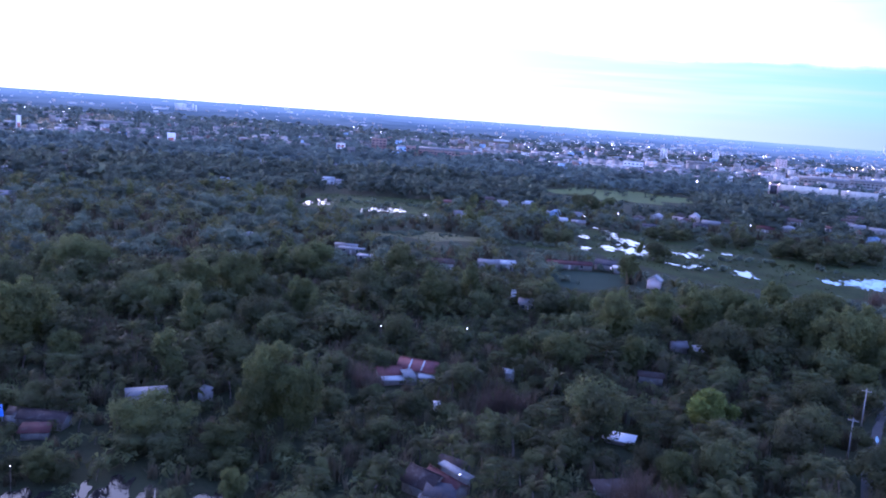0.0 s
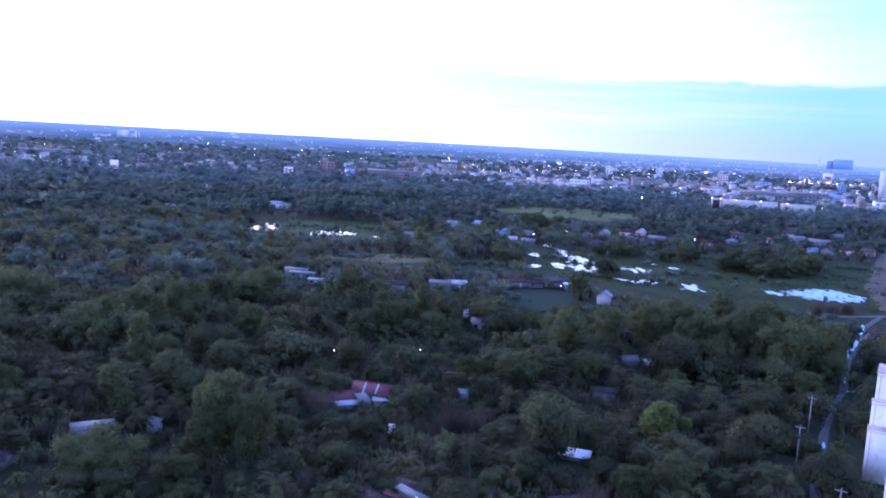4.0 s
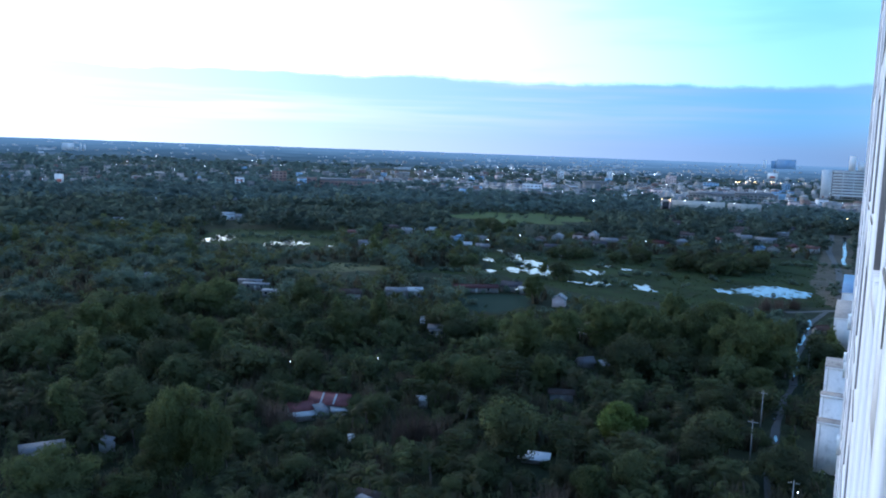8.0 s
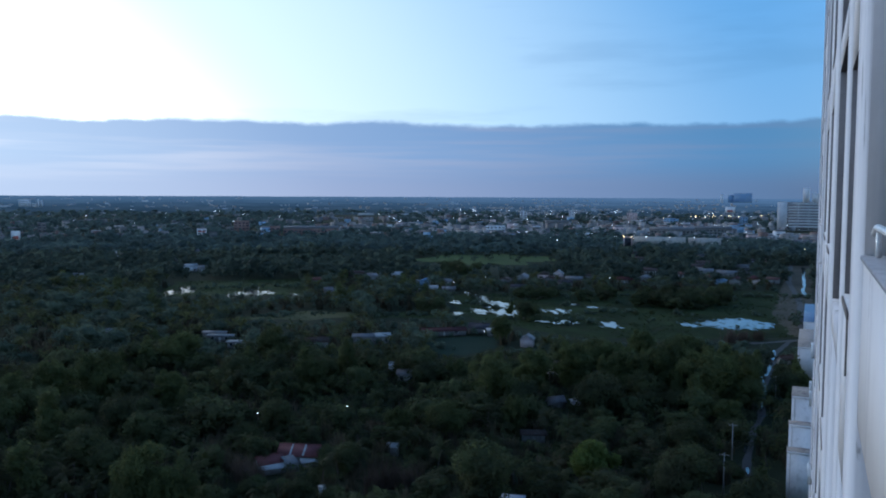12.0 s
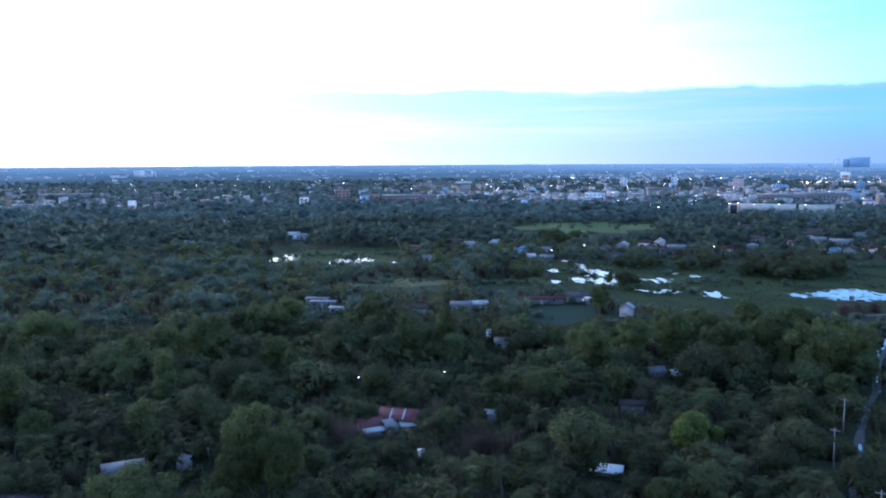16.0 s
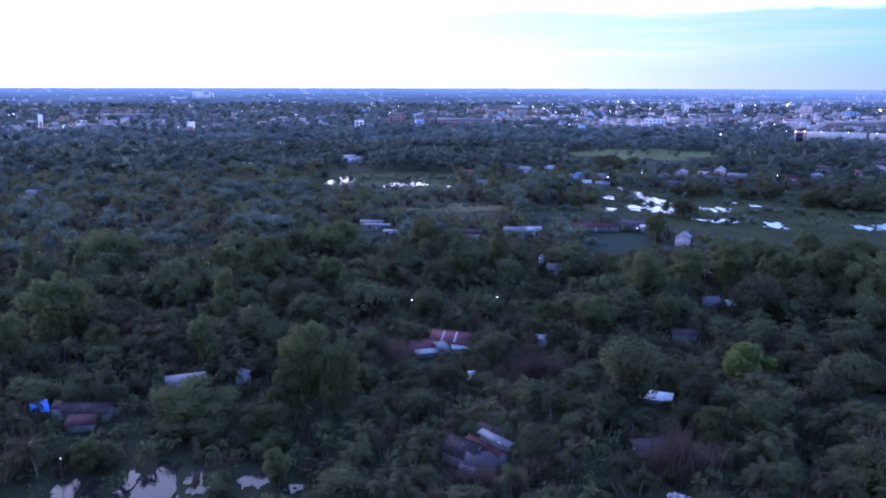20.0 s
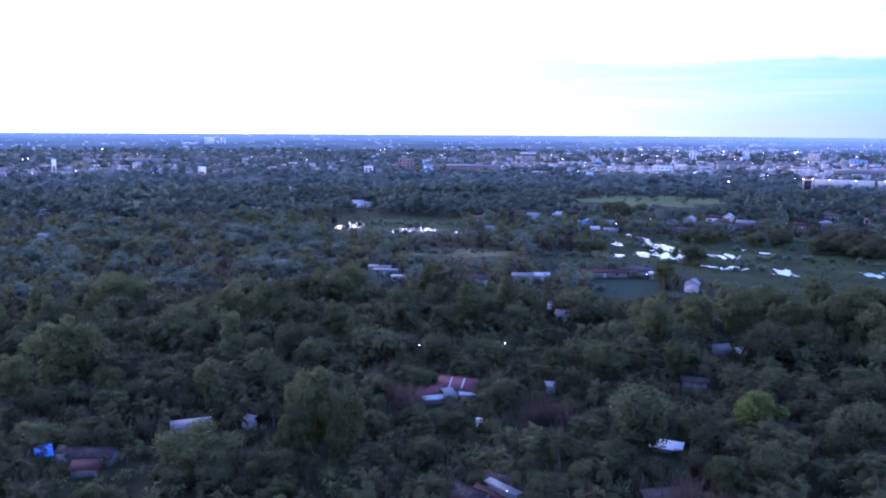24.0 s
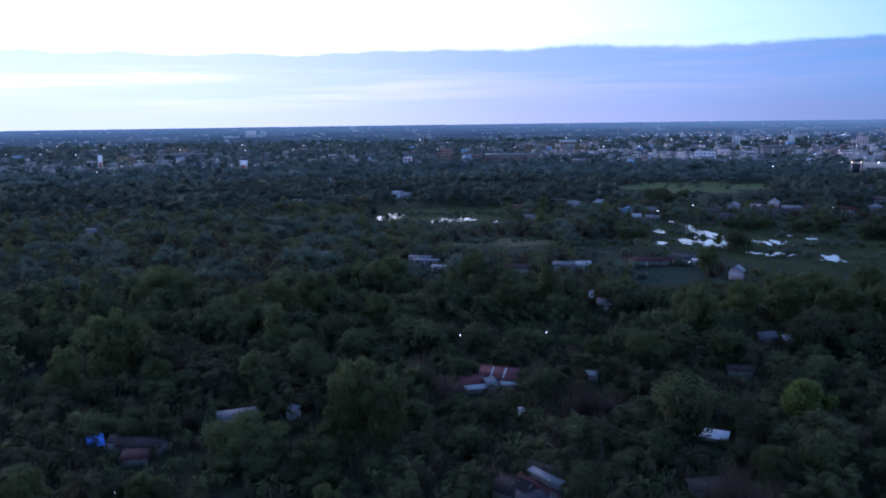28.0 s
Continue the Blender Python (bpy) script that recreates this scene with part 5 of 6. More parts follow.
def crown_lobes(kind, seed):
    g = random.Random(seed)
    if kind == "round":
        out = [(0, 0, 5.6, 3.1, 3.0, 2.6)]
        for k in range(6):
            w = k * 1.05 + g.uniform(-0.4, 0.4)
            rr = g.uniform(1.2, 2.2)
            size = g.uniform(1.3, 2.2)
            out.append((rr * math.cos(w), rr * math.sin(w), g.uniform(3.8, 6.8), size, size * g.uniform(0.85, 1.15), size * g.uniform(0.8, 1.05)))
        for k in range(3):
            w = k * 2.1 + g.uniform(-0.4, 0.4)
            out.append((1.7 * math.cos(w), 1.7 * math.sin(w), g.uniform(2.2, 3.4), 1.7, 1.7, 1.5))
        return out
    if kind in ("plump_round", "plump_wide"):
        wide = 1.0 if kind == "plump_round" else 1.25
        out = [(0, 0, 5.0, 2.0 * wide, 2.0 * wide, 2.4), (0, 0, 2.2, 2.3 * wide, 2.3 * wide, 1.8)]
        for k in range(15):
            w, up = k * 2.4 + g.uniform(-0.5, 0.5), (k + 0.5) / 15
            rr = (0.4 + 2.8 * math.sin(math.pi * (0.2 + 0.68 * up))) * wide * g.uniform(0.55, 1.05)
            size = g.uniform(0.75, 1.75)
            out.append((rr * math.cos(w), rr * math.sin(w), 2.4 + 5.6 * up / wide + g.uniform(-0.7, 0.7), size * wide, size * wide * g.uniform(0.8, 1.2), size * g.uniform(0.75, 1.1)))
        return out
    if kind == "tall":
        out = []
        for k in range(8):
            w = g.uniform(0, 6.28)
            z = 3.4 + k * 0.75
            rr = 1.3 * (1 - k / 11)
            out.append((rr * math.cos(w), rr * math.sin(w), z, 1.5 - k * 0.08, 1.5 - k * 0.08, 1.25))
        return out
    if kind == "wide":
        out = [(0, 0, 4.9, 3.0, 2.9, 2.1)]
        for k in range(8):
            w, rr = k * 2.4, 1.2 + 2.2 * math.sqrt(k / 7)
            size = g.uniform(1.3, 2.0)
            out.append((rr * math.cos(w), rr * math.sin(w), 5.9 - 0.22 * rr * rr + g.uniform(-0.7, 0.5), size, size * g.uniform(0.85, 1.15), size * g.uniform(0.75, 1.0)))
        return out + [(1.2, 0.8, 2.6, 2.0, 2.0, 1.6), (-1.3, -0.7, 2.4, 2.0, 2.0, 1.6)]
    if kind == "layered":
        out = []
        for k in range(11):
            w, rr = k * 2.1, g.uniform(1.0, 3.4)
            out.append((rr * math.cos(w), rr * math.sin(w), 3.4 + (k % 4) * 1.15, 1.7, 1.7, 0.35))
        return out
    return [(g.uniform(-1, 1), g.uniform(-1, 1), g.uniform(0.6, 1.6), g.uniform(0.9, 1.5), g.uniform(0.9, 1.5), g.uniform(0.8, 1.3)) for k in range(6)]  # bush


def trunk_solid(lobes, seed, base=0.28):
    g = random.Random(seed)
    s = Solid()
    top = max(l[2] for l in lobes)
    bend = (g.uniform(-0.4, 0.4), g.uniform(-0.4, 0.4))
    s.tube([(bend[0] * t * t, bend[1] * t * t, top * 0.8 * t, base * (1 - 0.75 * t)) for t in (0, 0.08, 0.3, 0.6, 1.0)], 7)
    for l in lobes[1:6]:
        z0 = top * g.uniform(0.25, 0.45)
        s.tube([(0, 0, z0, base * 0.5), (l[0] * 0.5, l[1] * 0.5, z0 + (l[2] - z0) * 0.6, base * 0.3), (l[0], l[1], l[2], base * 0.1)], 5)
    return s


def frond_set(count, length, lift, seed, leaflets=11, width=0.55, upright=0.0, thin=0.11):
    """Arching fronds with drooping leaflets, from the origin."""
    g = random.Random(seed)
    v, f = [], []
    for k in range(count):
        w = 2 * math.pi * k / count * 1.618 * 5 + g.uniform(-0.2, 0.2)
        e0 = lift * g.uniform(0.1, 1.2) + upright
        l = length * g.uniform(0.8, 1.1)
        ca, sa = math.cos(w), math.sin(w)
        pts = []
        x = z = 0.0
        ang = e0
        for i in range(leaflets + 1):
            pts.append((x * ca, x * sa, z))
            x += l / leaflets * math.cos(ang)
            z += l / leaflets * math.sin(ang)
            ang -= (1.9 - upright) / leaflets * (0.6 + i / leaflets)
        for i in range(leaflets):
            p, q = pts[i], pts[i + 1]
            long = width * l * 0.36 * math.sin(math.pi * (0.12 + 0.82 * i / leaflets)) + 0.1
            for s in (-1, 1):
                tip = (p[0] + (q[0] - p[0]) * 1.9 - sa * s * long * 0.8, p[1] + (q[1] - p[1]) * 1.6 + ca * s * long * 0.8, p[2] + (q[2] - p[2]) * 1.3 - long * g.uniform(0.12, 0.42))
                n = len(v)
                mid = ((p[0] + q[0]) / 2, (p[1] + q[1]) / 2, (p[2] + q[2]) / 2)
                v += [p, (mid[0] * 0.25 + q[0] * 0.75, mid[1] * 0.25 + q[1] * 0.75, mid[2] * 0.25 + q[2] * 0.75), tip]
                f.append((n, n + 1, n + 2))
    return np.array(v, float), np.array(f)


def blade_set(count, length, seed, width=0.16, spread=0.5):
    """Tall upright blades that bend over at the tip."""
    g = random.Random(seed)
    v, f = [], []
    for k in range(count):
        w, l, lean = g.uniform(0, 6.28), length * g.uniform(0.5, 1.1), g.uniform(0.05, spread)
        ox, oy = g.gauss(0, 0.8), g.gauss(0, 0.8)
        wd = width * g.uniform(0.6, 1.5)
        sx, sy = -math.sin(w + g.uniform(-1, 1)) * wd, math.cos(w) * wd
        prev = None
        for i in range(5):
            t = i / 4
            out = lean * l * t * t
            c = (ox + out * math.cos(w), oy + out * math.sin(w), l * (t - 0.25 * lean * t * t * t))
            half = 1.0 - 0.9 * t * t
            n = len(v)
            v += [(c[0] - sx * half, c[1] - sy * half, c[2]), (c[0] + sx * half, c[1] + sy * half, c[2])]
            if i:
                f.append((n - 2, n - 1, n + 1, n))
    return np.array(v, float), np.array(f)


# one built plant of each kind; copies share its meshes
def plant(name, label, category, group, pieces):
    top = thing(name, Matrix.Translation((0, 0, -500)), label, category, group)
    for piece, me in pieces:
        ob = new(piece, me)
        ob.parent = top
    return top


KINDS = {}
SPEC = {"round": 3100, "tall": 2600, "wide": 3100, "layered": 1700}
for n, (kind, count) in enumerate(SPEC.items()):
    for turn in (0, 1):
        lobes = crown_lobes(kind, 20 + n * 2 + turn)
        v, f = crown(count, lobes, 0.26, 1, n * 5 + turn, 0.5 if kind == "layered" else 0.1)
        words = {"round": "dark green round-crowned broadleaf tree", "tall": "slim upright dark green tree", "wide": "broad spreading dark green tree", "layered": "tree with flat layered dark green boughs"}[kind]
        KINDS[kind, turn] = ("tree", words + " in the swampy wood", "tree", "trees of the swampy wood", [("trunk", trunk_solid(lobes, n + turn).mesh("trunk", "bark")), ("crown", mixed("crown", v, f, "olive" if kind == "tall" else "leaf"))])
for n, kind in enumerate(("round", "wide")):
    lobes = crown_lobes("plump_" + kind, 28 + n)
    v, f = crown(9000, lobes, 0.20, 1, 40 + n, 0.1, 99, 0.58, 0.55, 0.70)
    KINDS["olive_" + kind, 0] = ("tree", "big olive-green tree standing over the wood", "tree", "big olive trees", [("trunk", trunk_solid(lobes, n).mesh("trunk", "bark")), ("crown", mixed("crown", v, f, "olive"))])
for turn in (0, 1):
    v, f = frond_set(24, 4.2, 1.35, 50 + turn, 12, 0.62)
    g = random.Random(turn)
    bx, by = g.uniform(-0.8, 0.8), g.uniform(-0.8, 0.8)
    stem = Solid().tube([(bx * t * t, by * t * t, 5.2 * t, 0.22 - 0.08 * t) for t in (0, 0.1, 0.35, 0.65, 1.0)], 7)
    KINDS["palm", turn] = ("coconut_palm", "coconut palm with drooping grey-green fronds", "palm tree", "coconut palms", [("trunk", stem.mesh("trunk", "bark")), ("crown", mesh_of("crown", v + [bx, by, 5.15], f, "palm"))])
    v, f = blade_set(95, 5.4, 60 + turn, 0.13, 0.65)
    KINDS["reed", turn] = ("nipa_clump", "clump of tall greyish nipa blades", "palm clump", "nipa clumps", [("tuft", mesh_of("tuft", v, f, "reed"))])
    lobes = crown_lobes("bush", 70 + turn)
    v, f = crown(620, lobes, 0.28, 1, 70 + turn)
    KINDS["bush", turn] = ("bush", "low dark green bush", "bush", "bushes", [("crown", mixed("crown", v, f, "leaf"))])
v, f = blade_set(260, 4.6, 80, 0.035, 0.6)
KINDS["twig", 0] = ("dry_bush", "bare purplish brown bush", "bush", "dry bushes", [("brush", mesh_of("brush", v, f, "twig"))])
lobes = [(0.9 * math.cos(k * 2.4) * (k % 4), 0.9 * math.sin(k * 2.4) * (k % 4), 3.2 + 0.85 * (k % 5), 1.3, 1.3, 1.9) for k in range(11)]
v, f = crown(5200, lobes, 0.32, 1, 90, 0.1, 99, 0.50, 0.8, 0.55)
KINDS["bright", 0] = ("tree", "bright yellow-green bamboo-like tree", "tree", "", [("trunk", trunk_solid(lobes, 9).mesh("trunk", "bark")), ("crown", mixed("crown", v, f, "leaf_bright"))])
HEIGHT = {"olive_round": 8.6, "olive_wide": 7.6, "round": 8.6, "tall": 9.8, "wide": 7.6, "layered": 7.6, "palm": 7.2, "reed": 5.2, "bush": 2.9, "twig": 4.6, "bright": 7.6}
FIRST = {}


def plant_at(kind, turn, x, y, s, spin, sz=1.0):
    m = Matrix.Translation((x, y, -0.15)) @ Matrix.Rotation(spin, 4, "Z") @ Matrix.Diagonal((s, s, s * sz, 1))
    key = (kind, turn)
    if key not in FIRST:
        name, label, category, group, pieces = KINDS[key]
        FIRST[key] = plant(name, label, category, group, pieces)
        FIRST[key].matrix_basis = m
    else:
        copy = FIRST[key].copy()
        scene.collection.objects.link(copy)
        copy.matrix_basis = m
        for child in FIRST[key].children:
            c = child.copy()
            scene.collection.objects.link(c)
            c.parent = copy


def inside(px, py, poly):
    hit = np.zeros(len(px), bool)
    for (ax, ay), (bx, by) in zip(poly, poly[1:] + poly[:1]):
        cross = (ay > py) != (by > py)
        with np.errstate(divide="ignore", invalid="ignore"):
            hit ^= cross & (px < (bx - ax) * (py - ay) / (by - ay + 1e-12) + ax)
    return hit


def blocked(px, py, h):
    """Whether a plant of that height would stand in, or hide from the tower, a clearing or a house."""
    bad = np.zeros(len(px), bool)
    r = np.hypot(px, py)
    dx, dy = px / r, py / r
    for share in np.linspace(0, 1, 9):
        s = 1 + share * (EYE / (EYE - h) - 1)
        x, y = px * s, py * s
        for poly in CLEAR_POLY:
            bad |= inside(x, y, poly)
    for cx, cy, rad, z in CLEAR_DISC:
        along, aside = cx * dx + cy * dy, np.abs(cx * dy - cy * dx)
        reach = r * np.maximum((EYE - z) / (EYE - h * 1.08 - 0.4), 1.0)
        bad |= (aside < rad + 0.9) & (along > r - rad) & (along < reach + rad * 0.3)
    return bad


def scatter(r0, r1, gap, az0=-37.0, az1=33.0):
    """Jittered points over a fan-shaped stretch of the plan."""
    n = int(2 * r1 / gap)
    gx, gy = np.meshgrid(np.arange(-n // 2, n // 2) * gap, np.arange(0, r1, gap))
    x, y = gx.ravel() + rng.uniform(-0.5, 0.5, gx.size) * gap, gy.ravel() + rng.uniform(-0.5, 0.5, gx.size) * gap
    r, a = np.hypot(x, y), np.degrees(np.arctan2(x, y))
    keep = (r >= r0) & (r < r1) & (a > az0) & (a < az1)
    return x[keep], y[keep]


def species(x, y):
    """Kinds by patches of the wood: palms, nipa, broad trees."""
    out = []
    for px, py in zip(x, y):
        n = noise.noise((px / 34, py / 34, 0.0)) + 0.4 * noise.noise((px / 11, py / 11, 3.0))
        u = random.random()
        if 85 < px < 175 and 205 < py < 306 or (80 < px < 130 and 290 < py < 322):
            out.append("tall" if u < 0.62 else "wide" if u < 0.82 else "round")
        elif -6 < px < 95 and py < 205:
            out.append("reed" if u < 0.36 else "palm" if u < 0.66 else "bush" if u < 0.78 else "layered" if u < 0.84 else "round" if u < 0.92 else "wide")
        elif n < 0.06:
            out.append("palm" if u < 0.38 else "reed" if u < 0.78 else "bush" if u < 0.88 else "wide")
        elif n < 0.24:
            out.append("round" if u < 0.10 else "palm" if u < 0.46 else "reed" if u < 0.76 else "bush" if u < 0.84 else "layered" if u < 0.92 else "wide")
        else:
            out.append("round" if u < 0.25 else "wide" if u < 0.38 else "tall" if u < 0.50 else "palm" if u < 0.70 else "reed" if u < 0.89 else "bush")
    return np.array(out)


# trees that stand out by themselves
POND_TREES = [("olive_wide", -48.3, 136.8, 1.4, 0.78), ("olive_round", -34.6, 131.5, 1.09, 0.72), ("round", -43.0, 129.5, 0.95, 0.62), ("round", -49.6, 130.0, 0.85, 0.6), ("olive_round", -31.6, 127.0, 0.8, 0.6), ("round", -37.5, 127.5, 0.7, 0.55), ("olive_round", -28.4, 115.4, 0.53, 1.36), ("olive_round", -30.2, 148.6, 1.31, 1.44), ("olive_round", -23.9, 143.3, 1.01, 1.6),
              ("olive_round", -31.9, 141.5, 0.94, 1.3), ("olive_round", -58.5, 118.7, 0.74, 0.88), ("olive_round", -75.1, 113.5, 0.89, 1.07)]
WEST_TREES = [("olive_round", -94.2, 179.5, 2.0, 1.0), ("olive_round", -99.3, 168.8, 1.07, 1.28), ("olive_round", -77.9, 168.3, 0.86, 1.35), ("olive_round", -80.1, 232.8, 1.18, 1.2), ("olive_wide", -77.6, 215.8, 1.16, 1.03),
              ("olive_round", -70.0, 234.8, 1.57, 1.06), ("olive_wide", -60.2, 242.1, 1.37, 1.43), ("olive_wide", -115.9, 261.6, 1.85, 0.95), ("olive_round", -39.4, 231.7, 1.21, 1.09), ("olive_wide", -44.5, 285.5, 1.48, 1.13),
              ("olive_round", -14.5, 288.3, 1.52, 1.06), ("olive_round", -1.6, 240.6, 1.32, 1.09)]
EAST_TREES = [("bright", 56.0, 160.2, 1.5, 0.73), ("bright", 59.5, 162.5, 1.0, 0.8), ("olive_round", 48.6, 222.4, 1.56, 1.18), ("olive_round", 64.5, 235.5, 1.46, 1.12), ("olive_round", 89.5, 225.9, 1.31, 1.29), ("olive_round", 99.7, 223.1, 1.61, 1.24),
              ("olive_round", 106.6, 212.2, 1.79, 1.14), ("olive_round", 77.6, 238.6, 1.61, 1.1), ("olive_round", 20.3, 194.0, 0.85, 1.23), ("olive_wide", 31.9, 195.2, 1.04, 1.17), ("olive_round", 112.7, 214.4, 1.25, 1.46), ("olive_round", 48.8, 194.7, 0.87, 1.39),
              ("olive_round", 105.3, 195.0, 1.05, 0.85), ("wide", 71.9, 149.9, 1.3, 1.12), ("round", 67.5, 146.5, 0.9, 1.0), ("layered", 76.5, 152.5, 1.1, 1.1), ("olive_round", 41.6, 130.0, 0.87, 1.07), ("olive_wide", 96, 262, 1.4, 1.1), ("olive_round", 112, 268, 1.4, 1.1), ("olive_wide", 126, 264, 1.4, 1.1),
              ("olive_round", 75, 325, 1.2, 1.0), ("wide", 60, 404, 1.3, 0.9), ("round", 54, 410, 1.0, 0.9), ("tall", 64, 410, 0.9, 0.9), ("round", 99, 380, 1.15, 0.9), ("wide", 104, 386, 1.1, 0.9), ("tall", 95, 388, 0.9, 0.9), ("bush", 101, 374, 1.3, 1.0)]
BUSHES = [("twig", 34.0, 122.5, 1.7, 1.0), ("twig", 37, 120, 1.4, 1.0), ("twig", 30.5, 121, 1.3, 1.0), ("twig", 14.9, 162.5, 1.5, 1.0), ("twig", 11.5, 161, 1.3, 1.0), ("twig", 18.5, 163, 1.3, 0.9), ("twig", 3.1, 115.5, 1.2, 0.8),
              ("twig", -0.5, 116, 1.1, 0.8), ("twig", -15.1, 173.5, 1.3, 1.0), ("twig", -12.5, 171, 1.2, 1.0), ("bush", 38.6, 148.2, 0.75, 0.7), ("twig", 168, 310, 1.6, 0.9), ("twig", 175, 313, 1.5, 0.8), ("twig", 182, 314, 1.4, 0.8)]
STAND = POND_TREES + WEST_TREES + EAST_TREES + BUSHES
marsh_wood = random.Random(31)
for k in range(64):  # dark thicket in the marsh
    az = marsh_wood.uniform(22.2, 28.2)
    at = polar(az, 415 + 7.5 * (az - 22.2) + marsh_wood.uniform(0, 55))
    STAND.append((marsh_wood.choice(("round", "wide", "wide", "bush")), at.x, at.y, marsh_wood.uniform(0.75, 1.3), marsh_wood.uniform(0.8, 1.0)))
for k in range(22):  # trees between the village and the flood pools
    at = polar(marsh_wood.uniform(13.8, 21.0), marsh_wood.uniform(466, 500))
    STAND.append((marsh_wood.choice(("round", "wide", "bush")), at.x, at.y, marsh_wood.uniform(0.6, 1.1), marsh_wood.uniform(0.8, 1.0)))
for k in range(16):  # clump before the mown field
    at = polar(marsh_wood.uniform(8.9, 11.6), marsh_wood.uniform(588, 655))
    STAND.append((marsh_wood.choice(("round", "wide")), at.x, at.y, marsh_wood.uniform(0.85, 1.2), marsh_wood.uniform(0.85, 1.0)))
for n, (kind, x, y, s, sz) in enumerate(STAND):
    plant_at(kind, 0, x, y, s, n * 1.7, sz)
    CLEAR_DISC.append((x, y, 2.6 * s, HEIGHT[kind] * s * sz * 0.75))

STUFF = {"leaf": [], "palm": [], "reed": [], "olive": [], "mid_leaf_haze": []}
LIMIT = {"round": 85, "tall": 45, "wide": 70, "layered": 40, "palm": 300, "reed": 290, "bush": 110}


def template(kind, seed, rich):
    """A cheaper crown for plants that nobody could count."""
    if kind == "palm":
        v, f = frond_set(16 if rich else 9, 4.2, 1.3, seed, 7 if rich else 4, 0.66 if rich else 0.8)
        return v + [0, 0, 5.2], f
    if kind == "reed":
        return blade_set(34 if rich else 14, 5.2, seed, 0.2 if rich else 0.5, 0.65)
    count, size = ((640 if rich else 310), (0.45 if rich else 0.54)) if kind != "bush" else ((150, 0.42) if rich else (50, 0.62))
    return crown(count, crown_lobes(kind, seed), size, 1, seed, 0.1, 7 if rich else 4)


def pour(kinds, x, y, scale, lift, rich):
    for kind in np.unique(kinds):
        variants = [template(kind, 100 + k, rich) for k in range(3)]
        which = np.flatnonzero(kinds == kind)
        for k, (v, f) in enumerate(variants):
            at = which[which % 3 == k]
            if not len(at):
                continue
            spin = rng.uniform(0, 6.28, len(at))
            c, s = np.cos(spin)[:, None], np.sin(spin)[:, None]
            sc = scale[at][:, None]
            px = x[at][:, None] + sc * (c * v[:, 0] - s * v[:, 1])
            py = y[at][:, None] + sc * (s * v[:, 0] + c * v[:, 1])
            pz = lift[at][:, None] * v[:, 2]
            verts = np.stack([px, py, pz], -1).reshape(-1, 3)
            if f.shape[1] == 3:
                f = np.concatenate([f, f[:, 2:]], 1)
            faces = (f[None] + np.arange(len(at))[:, None, None] * len(v)).reshape(-1, 4)
            STUFF[kind if kind in ("palm", "reed") else "olive" if kind == "tall" else "leaf" if rich else "mid_leaf_haze"].append((verts, faces))


UNDER = []
HEDGES = [((110, 470), (180, 462)), ((180, 462), (285, 446)), ((84, 440), (96, 425)), ((120, 392), (165, 400)), ((-76, 530), (-10, 536)), ((-70, 488), (-40, 486)),
          ((-34, 404), (12, 412)), ((30, 402), (58, 400)), ((218, 345), (236, 372))]


